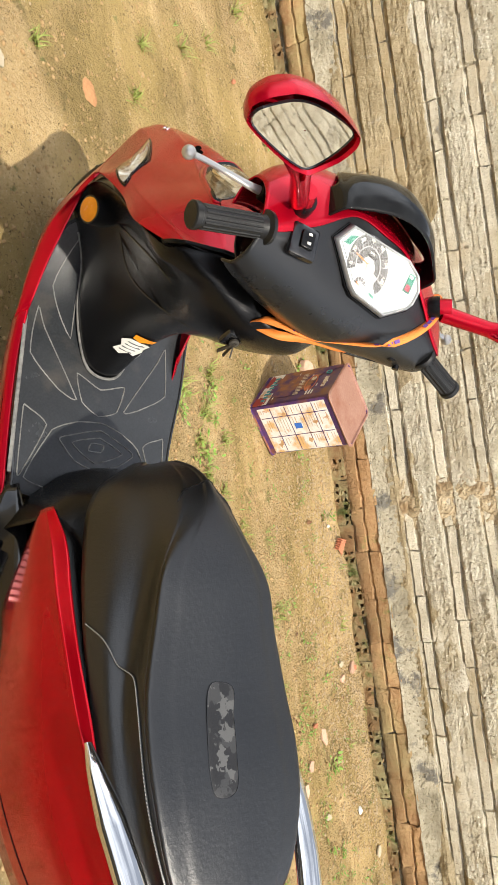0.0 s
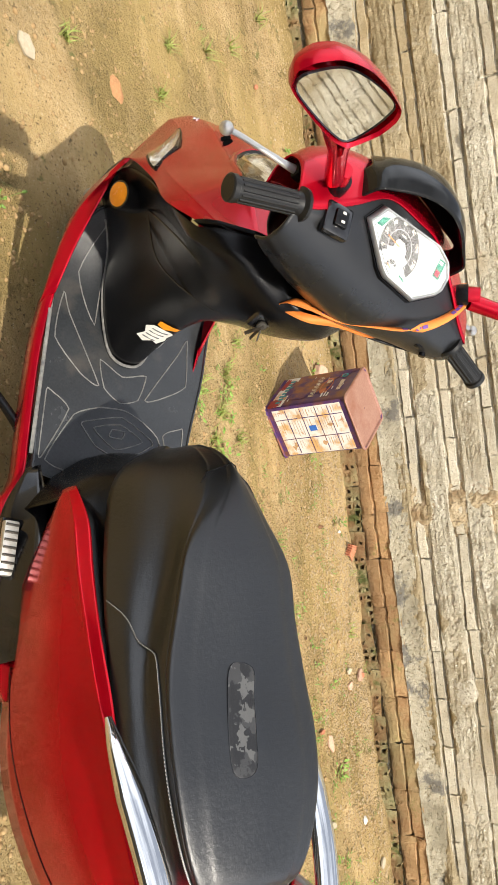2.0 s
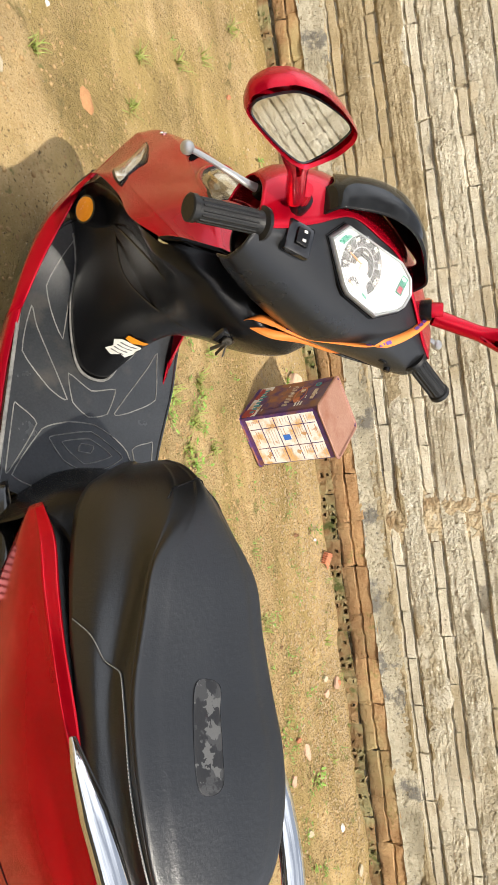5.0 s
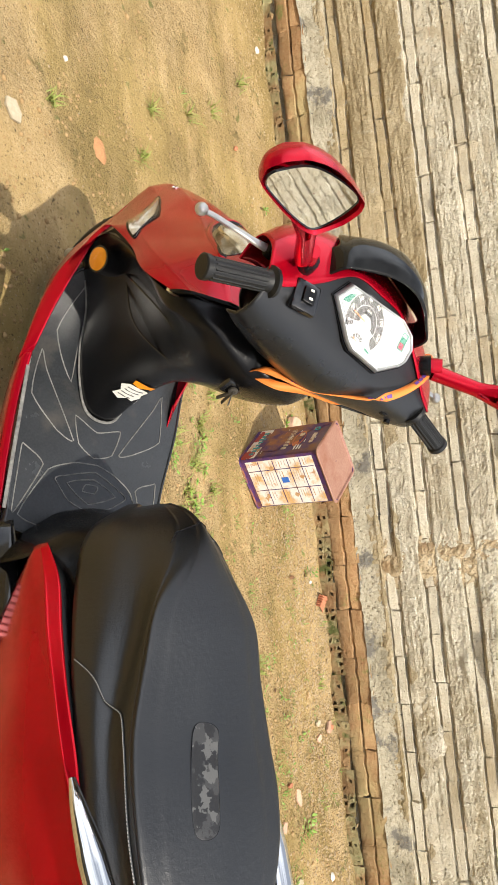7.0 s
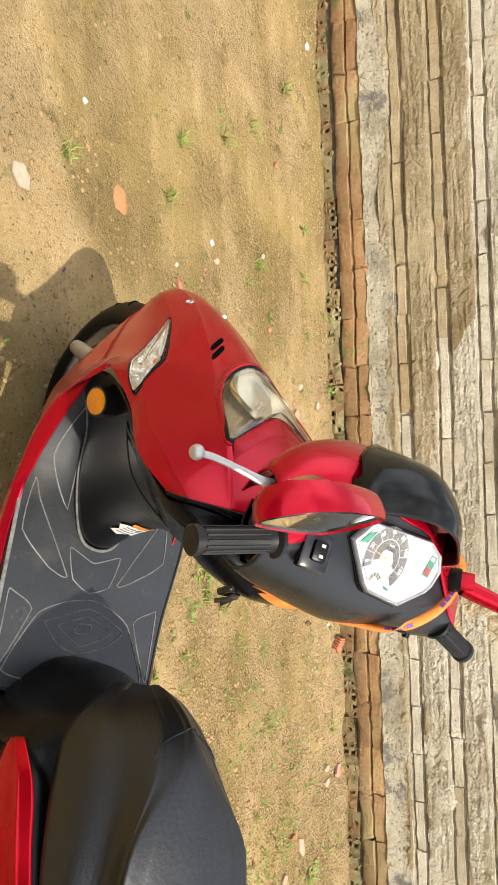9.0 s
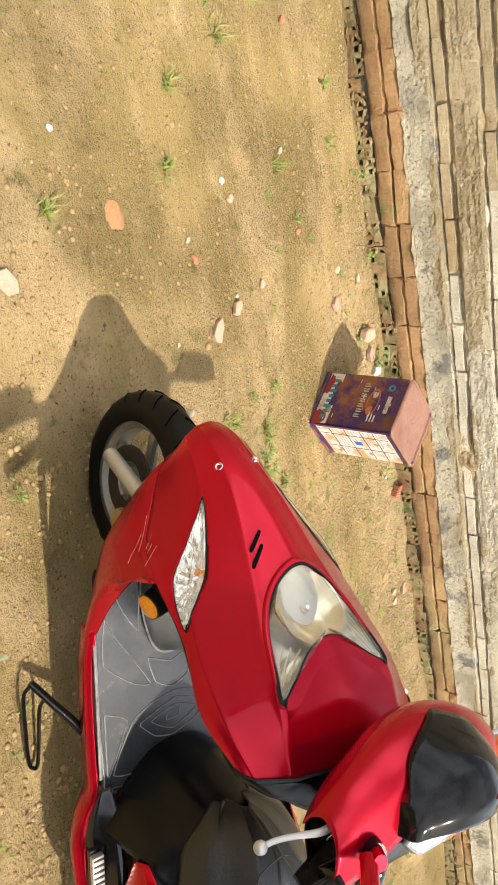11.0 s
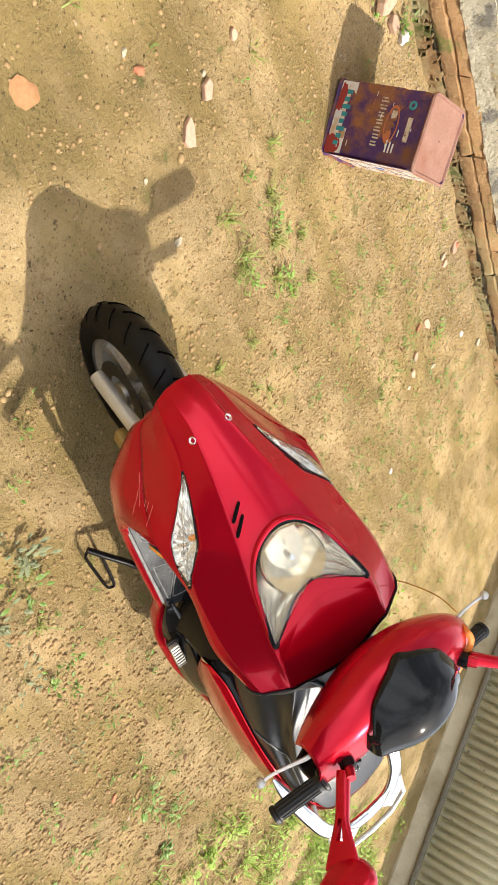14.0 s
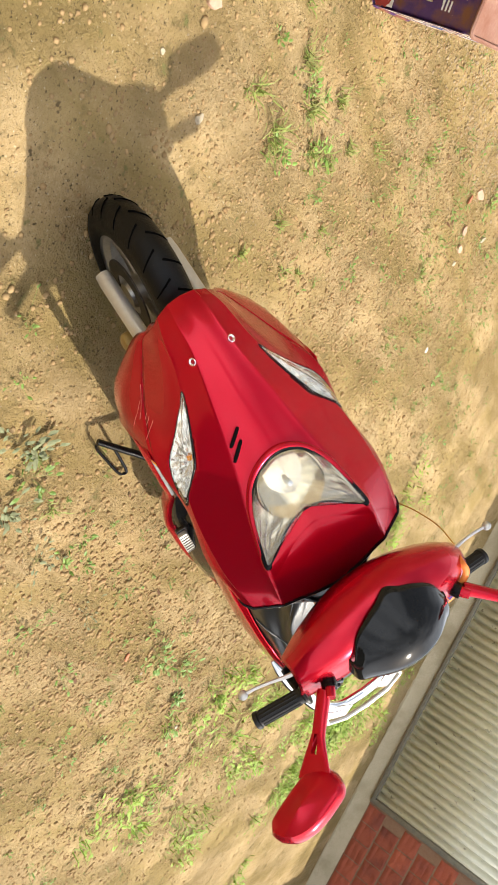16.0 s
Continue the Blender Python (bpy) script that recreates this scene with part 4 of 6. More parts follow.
BX = 0.018      # the cluster's centre
REAR_HALF = [  # distance from the middle, then from the front top edge over the dash down the back
    (.228, [(.110, 1.041), (.104, 1.038), (.096, 1.030), (.084, 1.014), (.078, .986), (.092, .960)]),
    (.190, [(.126, 1.052), (.120, 1.050), (.108, 1.043), (.082, 1.014), (.072, .978), (.090, .946)]),
    (.135, [(.164, 1.068), (.148, 1.062), (.118, 1.051), (.080, 1.016), (.068, .970), (.090, .930)]),
    (.070, [(.210, 1.084), (.185, 1.074), (.118, 1.049), (.076, 1.014), (.064, .964), (.088, .920)]),
    (.000, [(.212, 1.088), (.190, 1.075), (.114, 1.047), (.074, 1.012), (.062, .960), (.086, .916)]),
]
BACK = (0, 0, 0, .004, .013, .018)          # how far the throttle end stands back under the dash
REAR = [(-x, s) for x, s in REAR_HALF] + [(x, [(y + b * min(1, x / .13), z) for (y, z), b in zip(s, BACK)]) for x, s in reversed(REAR_HALF[:-1])]
rear_cover = bar("handlebar_cover", grid(surface([[(x + BX, y, z) for y, z in s] for x, s in REAR], 6, 6)), SATIN, label="satin black handlebar cover", solid=0.003)
FRONT_HALF = [  # from the top edge forwards and down under the nose
    (.230, [(.108, 1.043), (.176, 1.044), (.212, 1.018), (.206, .990), (.186, .972)]),
    (.190, [(.122, 1.054), (.214, 1.056), (.258, 1.020), (.246, .988), (.210, .958)]),
    (.135, [(.158, 1.072), (.248, 1.068), (.292, 1.022), (.280, .980), (.228, .942)]),
    (.070, [(.206, 1.086), (.274, 1.070), (.316, 1.022), (.304, .970), (.238, .928)]),
    (.000, [(.209, 1.090), (.280, 1.073), (.324, 1.022), (.312, .966), (.243, .924)]),
]
FRONT = [(-x, s) for x, s in FRONT_HALF] + [(x, s) for x, s in reversed(FRONT_HALF[:-1])]
front_rows = surface([[(x + BX, y, z) for y, z in s] for x, s in FRONT], 6, 6)
front_cover = bar("handlebar_nose", grid(front_rows), RED, label="glossy red front half of the handlebar cover", solid=0.003)
bar("under_cover", grid(surface([[(x + BX, .09 + .05 * abs(x), z), (x + BX, .15, z - .012), (x + BX, .225 - .2 * abs(x), z)] for x, z in ((-.19, .958), (-.10, .926), (0, .918), (.10, .926), (.19, .958))], 5, 5)), BLACK, solid=0.003)
# smoked visor over the nose
VIS_HALF = [
    (.127, [(.180, 1.062), (.196, 1.060), (.216, 1.056), (.238, 1.044)]),
    (.122, [(.182, 1.101), (.197, 1.101), (.215, 1.097), (.236, 1.084)]),
    (.098, [(.188, 1.117), (.216, 1.117), (.252, 1.102), (.284, 1.062)]),
    (.062, [(.194, 1.136), (.228, 1.137), (.274, 1.112), (.312, 1.050)]),
    (.030, [(.197, 1.146), (.234, 1.147), (.284, 1.118), (.324, 1.040)]),
    (.000, [(.198, 1.149), (.236, 1.150), (.288, 1.120), (.331, 1.026)]),
]
VIS = [(-x, s) for x, s in VIS_HALF] + [(x, s) for x, s in reversed(VIS_HALF[:-1])]
bar("visor", grid(surface([[(x + BX, y, z) for y, z in s] for x, s in VIS], 6, 6)), VISOR, label="smoked glossy black visor", solid=0.004)

# instrument cluster
DN = Vector((0, -.34, .94)).normalized()
D0 = Vector((.030, .150, 1.060))
DXA = Vector((1, 0, 0))
DYA = DN.cross(DXA).normalized()


def dash(x, y, lift=0.0):
    return D0 + DXA * x + DYA * y + DN * lift


FACE = [(-.108, .008), (-.084, .042), (.056, .056), (.090, .044), (.104, .022), (.098, -.004), (.088, -.016), (.038, -.050), (-.036, -.048), (-.052, -.040)]
FACE = [(a * .95 - .003, b * .95) for a, b in FACE]
cx, cy = 0.0, 0.002
rim_o = [dash(cx + (a - cx) * 1.10, cy + (b - cy) * 1.13, .006) for a, b in FACE]
rim_m = [dash(cx + (a - cx) * 1.05, cy + (b - cy) * 1.065, .013) for a, b in FACE]
rim_i = [dash(a, b, .010) for a, b in FACE]
cluster = bar("instrument_panel", grid([rim_o, rim_m, rim_i], closed=True), DASH_RIM, label="white instrument panel with a round speedometer", solid=0.002)
bar("cluster_face", plate([dash(a, b, .0085) for a, b in FACE], 0.0012, DN), DIAL, cluster)
bar("cluster_socket", plate([dash(cx + (a - cx) * 1.13, cy + (b - cy) * 1.16, -.006) for a, b in FACE], 0.010, DN), BLACK, cluster)
glass = bar("cluster_glass", plate([dash(a * .99, b * .99, .0135) for a, b in FACE], 0.001, DN), GLASS, cluster)
glass.visible_shadow = False


def ring(cx, cy, r0, r1, a0, a1, lift, n=28):
    pts = []
    bm = bmesh.new()
    v = []
    for k in range(n + 1):
        a = radians(a0 + (a1 - a0) * k / n)
        v.append([bm.verts.new(dash(cx + math.cos(a) * r, cy + math.sin(a) * r, lift)) for r in (r0, r1)])
    for p, q in zip(v, v[1:]):
        bm.faces.new((p[0], p[1], q[1], q[0]))
    return bm


def lettering(text, at, size, turn, mat, parent, lift=.0112):
    """Raised print on the dash, turned in its plane."""
    cu = bpy.data.curves.new("print", "FONT")
    cu.body, cu.size, cu.align_x, cu.align_y, cu.extrude = text, size, "CENTER", "CENTER", 0.0002
    tmp = bpy.data.objects.new("print", cu)
    me = bpy.data.meshes.new_from_object(tmp)
    bpy.data.objects.remove(tmp)
    bm = bmesh.new()
    bm.from_mesh(me)
    bpy.data.meshes.remove(me)
    o = dash(at[0], at[1], lift)
    c_, s_ = math.cos(turn), math.sin(turn)
    ax, ay = DXA * c_ + DYA * s_, DYA * c_ - DXA * s_
    moved(bm, Matrix(((ax.x, ay.x, DN.x, o.x), (ax.y, ay.y, DN.y, o.y), (ax.z, ay.z, DN.z, o.z), (0, 0, 0, 1))))
    return bar("print", bm, mat, parent)


SPX, SPY = -.032, .004
bar("speed_scale", ring(SPX, SPY, .0295, .048, -45, 212, .0104), DIAL_GREY, cluster, "grey speedometer scale")
bar("speed_hub", ring(SPX, SPY, .014, .028, -20, 200, .0104), DIAL_GREY, cluster, "grey inner ring with the counter")
bar("hub_cap", lathe([(0, .010), (.004, .009), (.005, .0005)], DN, dash(SPX + .004, SPY - .004, .0104), 20), WHITE, cluster)
for k in range(13):
    a = radians(-40 + 20 * k)
    c_, s_ = math.cos(a), math.sin(a)
    bar("tick", tube([dash(SPX + c_ * .0300, SPY + s_ * .0300, .0106), dash(SPX + c_ * (.048 if k % 2 else .035), SPY + s_ * (.048 if k % 2 else .035), .0106)], 0.0005, 4), DIAL, cluster)
for text, deg in (("0", 200), ("20", 168), ("40", 134), ("60", 100), ("80", 66), ("100", 30), ("120", -8)):
    a = radians(deg)
    lettering(text, (SPX + math.cos(a) * .0405, SPY + math.sin(a) * .0405), .0095, a - math.pi / 2, WHITE, cluster)
lettering("km/h", (SPX, SPY + .0205), .0055, 0, WHITE, cluster)
bar("counter", plate([dash(SPX + a, SPY + b, .0106) for a, b in ((-.012, .012), (.012, .012), (.012, .017), (-.012, .017))], .0004, DN), DIAL_DARK, cluster)
bar("needle", tube([dash(SPX, SPY, .0118), dash(SPX - .034, SPY + .004, .0118)], 0.0008, 5), ORANGE, cluster, "orange needle")
bar("fuel_scale", ring(-.036, -.034, .008, .015, 30, 175, .0104), DIAL_GREY, cluster)
for k in range(5):
    a = radians(40 + 30 * k)
    bar("tick", tube([dash(-.036 + math.cos(a) * .009, -.034 + math.sin(a) * .009, .0108), dash(-.036 + math.cos(a) * .016, -.034 + math.sin(a) * .016, .0108)], 0.0006, 4), DIAL, cluster)
bar("fuel_needle", tube([dash(-.036, -.034, .0112), dash(-.048, -.030, .0112)], 0.0007, 4), ORANGE, cluster)
bar("print", plate([dash(a, b, .0100) for a, b in ((-.012, -.036), (.002, -.038), (.002, -.034), (-.012, -.032))], .0004, DN), GREEN, cluster)
bar("signal_window", plate([dash(a, b, .0100) for a, b in ((-.098, .010), (-.088, .026), (-.072, .034), (-.084, .012))], 0.0006, DN), GREEN, cluster)
bar("signal_window", plate([dash(a, b, .0100) for a, b in ((.060, .006), (.066, .040), (.082, .040), (.078, .006))], 0.0006, DN), GREEN, cluster)
bar("warning_window", plate([dash(a, b, .0104) for a, b in ((.063, .009), (.065, .020), (.076, .020), (.075, .009))], 0.0006, DN), material("dial_red", (0.22, 0.03, 0.05), rough=0.4), cluster)
bar("signal_window", plate([dash(a, b, .0104) for a, b in ((.067, .032), (.067, .037), (.076, .037), (.076, .032))], 0.0006, DN), WHITE, cluster)

# switches
for sx in (-1, 1):
    housing = None if sx > 0 else bar("switch_housing", block((.046, .052, .016), (sx * .158 + BX, .120, 1.056), .005, Matrix.Rotation(radians(10), 4, "X") @ Matrix.Rotation(sx * radians(16), 4, "Y")), BLACK_GLOSS, label="glossy black switch panel")
    if housing:
        bar("rocker", block((.022, .028, .012), (sx * .158 + BX, .120, 1.064), .003, Matrix.Rotation(radians(10), 4, "X") @ Matrix.Rotation(sx * radians(16), 4, "Y")), BLACK, housing)
    for k in (-1, 1) if housing else ():
        bar("mark", block((.006, .004, .002), (sx * .158 + BX, .120 + k * .007, 1.0702 + k * .0012), 0, Matrix.Rotation(sx * radians(16), 4, "Y")), WHITE, housing)
    lower = bar("switch_block", block((.060, .024, .028), (sx * .165 + BX, .098, .993), .006, Matrix.Rotation(radians(-30), 4, "X")), BLACK_GLOSS, label="black thumb switches")
    bar("thumb_switch", block((.018, .012, .010), (sx * .152 + BX, .084, .997), .003), BLACK, lower)
    bar("thumb_switch", tube([(sx * .180 + BX, .090, .990), (sx * .180 + BX, .076, .986)], .006, 10), BLACK, lower)

# grips, levers
for sx in (-1, 1):
    gx = .325 * sx + .011
    a, b = Vector((-.196, .120, 1.040) if sx < 0 else (.228, .108, 1.020)), Vector((gx, .083, 1.014))
    ax = (b - a).normalized()
    L = (b - a).length
    grip = bar("grip", lathe([(0, .010), (0, .024), (.006, .025), (.010, .018), (.016, .0165), (L * .5, .0165), (L - .010, .0165), (L - .008, .0195), (L, .0195), (L + .002, .017), (L + .002, .0005)], ax, a, 28), RUBBER, label="ribbed black rubber grip")
    s_ = ax.orthogonal().normalized()
    u_ = ax.cross(s_)
    for k in range(14):
        an = 2 * math.pi * k / 14
        dvec = s_ * math.cos(an) + u_ * math.sin(an)
        bar("rib", tube([a + ax * .020 + dvec * .0165, a + ax * (L - .014) + dvec * .0165], .0018, 5), RUBBER, grip)
    lev = curve_points([(-.188, .198, 1.016), (-.215, .194, 1.013), (-.255, .198, 1.003), (-.290, .200, .995), (-.317, .197, .991)] if sx < 0 else
                       [(.208, .216, 1.008), (.235, .212, 1.006), (.280, .205, 1.000), (.318, .200, .999), (.343, .197, 1.001)], 6)
    lever = bar("brake_lever", tube(lev, [.0085 - .0035 * min(1, i / 12) for i in range(len(lev))], 10, flat=.7), SILVER, label="silver brake lever with a ball end")
    bm = bmesh.new()
    bmesh.ops.create_icosphere(bm, subdivisions=3, radius=.0105, matrix=Matrix.Translation(lev[-1]))
    bar("ball_end", bm, SILVER, lever)
    bar("lever_pivot", block((.022, .026, .020), lev[0], .005), BLACK, lever)

# mirrors
MC = Vector((-.300, .098, 1.190))
HOUSING = [(-.102, .010), (-.113, .030), (-.104, .050), (-.083, .068), (-.060, .075), (-.035, .077), (.002, .072), (.046, .059), (.058, .043), (.058, .016), (.040, -.019), (.014, -.022), (-.034, -.012), (-.080, .001)]
MGLASS = [(-.088, .009), (-.099, .024), (-.090, .041), (-.066, .061), (-.025, .066), (.028, .060), (.038, .044), (.038, .014), (.029, -.012), (.007, -.014), (-.036, -.006)]
MID_H, MID_K = -.026, .032
MN0, MH0 = Vector((.274, -.943, .188)).normalized(), Vector((.960, .279, 0))
MK0 = MN0.cross(MH0)


def wing_mirror(sx):
    def at(h, k, d):
        p = MC + MH0 * h + MK0 * k + MN0 * d
        return Vector((p.x * -sx + (0.036 if sx > 0 else 0), p.y, p.z))
    ho = curve_points([(a, b, 0) for a, b in HOUSING], 4, closed=True)
    flat_ = [Vector((*HOUSING[i], 0)).lerp(Vector((*HOUSING[(i + 1) % len(HOUSING)], 0)), k / 4) for i in range(len(HOUSING)) for k in range(4)]
    ho = [a.lerp(b, .45) for a, b in zip(ho, flat_)]
    def loop(f, d, sx_=0.0, sk=0.0):
        return [at(p.x * f + (MID_H + sx_) * (1 - f), p.y * f + (MID_K + sk) * (1 - f), d) for p in ho]
    def ridged(f):
        """The back, folded along a ridge from the stalk to the outer tip."""
        ring_ = []
        for p in ho:
            h, k = p.x * f + (MID_H - .008) * (1 - f), p.y * f + (MID_K + .004) * (1 - f)
            off = abs((k - MID_K - .004) + .30 * (h - MID_H + .008))
            ring_.append(at(h, k, -.026 - .020 * (1 - f) ** .6 * max(0, 1 - off / .055)))
        return ring_
    shell = bar("wing_mirror", grid([loop(.95, -.001), loop(1.0, .003), loop(1.02, -.004), loop(.99, -.017), loop(.94, -.024), *(ridged(f) for f in (.88, .7, .5, .3, .12, .0))], closed=True),
                RED, label="red mirror housing on a flared stalk")
    rings_ = []
    for q in range(15):
        s = -.10 + 1.0 * q / 14
        ch, ck = .128 - .132 * s, -.098 + .110 * s
        w = .014 + .003 * max(0, s) + .042 * max(0, s - .38) ** 1.2 / .62 ** 1.2
        th = .0150 - .0085 * max(0, s)
        d0 = -.048 + .032 * s
        ring_ = []
        for e in range(24):
            an = 2 * math.pi * e / 24
            side, out = math.cos(an) * w * (1 if math.cos(an) > 0 else 1 - .50 * min(1, max(0, s))), math.copysign(abs(math.sin(an)) ** .7, math.sin(an)) * th
            ring_.append(at(ch + side * .61, ck + side * .79, d0 + out))
        rings_.append(ring_)
    slot = lambda i, j: 7 <= j <= 9 and (i in (5, 6, 17, 18))
    bar("stalk_flare", grid(rings_, closed=True, skip=slot), RED, shell, "flared red stalk end with an open slot")
    gl = curve_points([(a, b, 0) for a, b in MGLASS], 4, closed=True)
    bar("mirror_rim", grid([[at(MID_H + (p.x - MID_H) * f, MID_K + (p.y - MID_K) * f, d) for p in gl] for f, d in ((1.06, -.001), (1.035, .002), (1.0, .0005), (.98, -.003))], closed=True), BLACK_GLOSS, shell)
    bar("mirror_glass", grid([[at(MID_H + (p.x - MID_H) * f, MID_K + (p.y - MID_K) * f, .0005) for p in gl] for f in (.02, .5, 1.0)], closed=True), MIRROR, shell, "mirror glass")
    stalk = [Vector((x * -sx + (0.036 if sx > 0 else 0), y, z)) for x, y, z in ((-.152, .172, 1.046), (-.155, .172, 1.064), (-.163, .172, 1.080), (-.172, .172, 1.094))]
    pts = curve_points(stalk, 6)
    bar("stalk", tube(pts, [.018 - .004 * i / (len(pts) - 1) for i in range(len(pts))], 12, flat=.75), RED, shell)
    bar("boot", tube(pts[3:12], .0195, 12, flat=.86), BLACK, shell, "black rubber boot")


wing_mirror(-1)
wing_mirror(1)

# key strap round the right end
strap = curve_points([(.224, .222, 1.046), (.222, .190, 1.062), (.170, .122, 1.062), (.112, .074, 1.030), (.062, .068, .986), (.026, .070, .952), (-.010, .078, .927), (-.034, .087, .908), (-.048, .092, .888), (-.040, .096, .866),
                      (-.01, .078, .895), (.05, .088, .920), (.13, .100, .940), (.19, .150, .960), (.228, .205, 1.000)], 6, closed=True)
bm = bmesh.new()
v = []
for i, p in enumerate(strap):
    d = (strap[(i + 1) % len(strap)] - strap[i - 1]).normalized()
    w = Vector((.82, .35, .45)) if i < 40 else Vector((.6, .5, .62))
    w = (w - d * w.dot(d)).normalized() * .0075
    v.append((bm.verts.new(p + w), bm.verts.new(p - w)))
for i in range(len(v)):
    a, b = v[i - 1], v[i]
    bm.faces.new((a[0], a[1], b[1], b[0]))
strap_ob = bar("key_strap", bm, ORANGE, label="orange printed lanyard looped round the handlebar", solid=.0012)
for k in range(8, 40, 1):
    if k % 8 < 4:
        p, q = strap[k], strap[k + 1]
        d = (q - p).normalized()
        w = Vector((.82, .35, .45))
        w = (w - d * w.dot(d)).normalized()
        nn = d.cross(w)
        if nn.z < 0:
            nn.negate()
        bar("print_bar", plate([p + d * .002 + w * .003 + nn * .0016, p + d * .002 - w * .003 + nn * .0016, q - d * .001 - w * .003 + nn * .0016, q - d * .001 + w * .003 + nn * .0016], .0003, nn), PURPLE, strap_ob)
part("brake_cable", tube(curve_points([(.212, .190, .822), (.230, .200, .870), (.240, .222, .94), (.236, .232, 1.0)], 8), .0013, 6), CABLE, scooter, "thin cable from cowl to lever")

# ---- wheels, fork, stand, engine ----
def wheel(y, z, steered, name, wide):
    mv = STEER if steered else Matrix()
    R = .215
    hub = Vector((0, y, z))
    prof = []
    for k in range(17):
        a = radians(-125 + 250 * k / 16)
        prof.append((wide * math.sin(a), R - wide * 1.0 + wide * 1.0 * math.cos(a)))
    ty = part(name, moved(lathe(prof, (1, 0, 0), hub, 56), mv), TYRE, scooter, "worn black tyre on a cast wheel")
    for k in range(20):
        a = 2 * math.pi * k / 20
        for sx in (-1, 1):
            pts = []
            for f in (0.05, .35, .7, 1.0):
                ang = a + sx * .06 + .14 * f
                t_ = radians(62 * f) * sx
                rr = R - wide + wide * math.cos(t_) + .0003
                pts.append(hub + Vector((wide * math.sin(t_), math.cos(ang) * rr, math.sin(ang) * rr)))
            # groove shade drawn as thin black strips on the tyre
            part("tread_groove", moved(tube(pts, [.0038, .0034, .0030, .0020], 4, flat=.4), mv), HOLLOW_SHADE, ty)
    part("rim", moved(lathe([(-.032, .138), (-.036, .155), (-.030, .150), (-.022, .132), (.022, .132), (.030, .150), (.036, .155), (.032, .138), (.02, .126), (-.02, .126), (-.032, .138)], (1, 0, 0), hub, 48), mv), ALLOY, ty)
    part("hub", moved(lathe([(-.05, .001), (-.05, .03), (-.03, .036), (.03, .036), (.05, .03), (.05, .001)], (1, 0, 0), hub, 24), mv), ALLOY, ty)
    for k in range(5):
        a = 2 * math.pi * k / 5 + .3
        d = Vector((0, math.cos(a), math.sin(a)))
        part("spoke", moved(tube([hub + d * .03, hub + d * .08, hub + d * .132], [.018, .013, .016], 8), mv), ALLOY, ty)
    part("brake_disc", moved(lathe([(-.046, .05), (-.046, .088), (-.042, .088), (-.042, .05), (-.046, .05)], (1, 0, 0), hub, 36), mv), STEEL, ty)
    return ty


wheel(.575, .2, True, "front_wheel", .046)
wheel(-.60, .2, False, "rear_wheel", .046)
for sx in (-1, 1):
    leg = part("fork_leg", moved(tube([(sx * .083, .640, .172), (sx * .083, .630, .190), (sx * .083, .545, .345), (sx * .083, .47, .48)], [.017, .0190, .0190, .018], 18), STEER), SILVER, scooter, "silver telescopic fork leg")
caliper = part("brake_caliper", moved(block((.030, .052, .042), (-.098, .500, .256), .010, Matrix.Rotation(radians(30), 4, "X")), STEER), material("gold_caliper", (0.42, 0.29, 0.09), (0.30, 0.20, 0.07), rough=0.45, metal=0.3), scooter, "gold brake caliper")
part("inner_mudguard", moved(grid(surface([[(x, .575 + math.cos(a) * r, .2 + math.sin(a) * r) for x, r in ((-.060, .225), (-.04, .238), (0, .243), (.04, .238), (.060, .225))] for a in (radians(d) for d in (70, 90, 110, 130, 150, 170))], 3, 4)), STEER), BLACK, scooter, solid=.003)
part("under_tray", block((.30, .62, .10), (0, .08, .215), .03), BLACK, scooter)
part("engine", block((.20, .44, .17), (-.02, -.40, .26), .04), STEEL, scooter)
part("swing_arm_case", block((.07, .46, .12), (-.105, -.47, .22), .03), ALLOY, scooter)
part("exhaust", tube(curve_points([(.10, -.20, .22), (.13, -.40, .22), (.15, -.60, .27), (.15, -.80, .31)], 6), [.02] * 7 + [.045] * 12, 14), STEEL, scooter)
stand = part("side_stand", tube(curve_points([(-.13, -.11, .250), (-.203, .011, .197), (-.255, .080, .172), (-.297, .136, .153)], 6), [.012 - .003 * k / 18 for k in range(19)], 10), BLACK, scooter, "black side stand with a bent wire foot")
part("stand_foot", tube(curve_points([(-.292, .130, .152), (-.310, .102, .141), (-.306, .010, .128), (-.299, -.078, .117), (-.288, -.102, .112), (-.275, -.100, .110), (-.271, -.030, .117), (-.269, .050, .128), (-.268, .090, .160)], 5), .0048, 8), BLACK, stand)
part("stand_spring", tube([Vector((-.165 - .04 * k / 60, -.070 + .06 * k / 60, .222 - .020 * k / 60)) + Vector((math.cos(k * 1.25) * .006, math.sin(k * 1.25) * .006, .008)) for k in range(61)], .0013, 4), STEEL, stand)


# ---- paint tin, standing upside down ----
TIN_RED = material("rusty_tin", (0.30, 0.15, 0.11), (0.40, 0.23, 0.175), rough=0.5, metal=0.25, scale=9, fine=120, third=(0.28, 0.12, 0.08), third_scale=7, third_at=0.6)
TIN_PURPLE = material("tin_purple", (0.050, 0.018, 0.090), (0.075, 0.03, 0.13), rough=0.36, scale=20, third=(0.17, 0.065, 0.03), third_scale=9, third_at=0.56, fourth=(0.45, 0.30, 0.2), fourth_scale=40, fourth_at=0.68)
TIN_RUST = material("tin_rust", (0.20, 0.070, 0.03), (0.30, 0.12, 0.05), rough=0.5, scale=25, fine=150, third=(0.07, 0.025, 0.11), third_scale=14, third_at=0.47, fourth=(0.6, 0.45, 0.3), fourth_scale=45, fourth_at=0.68)
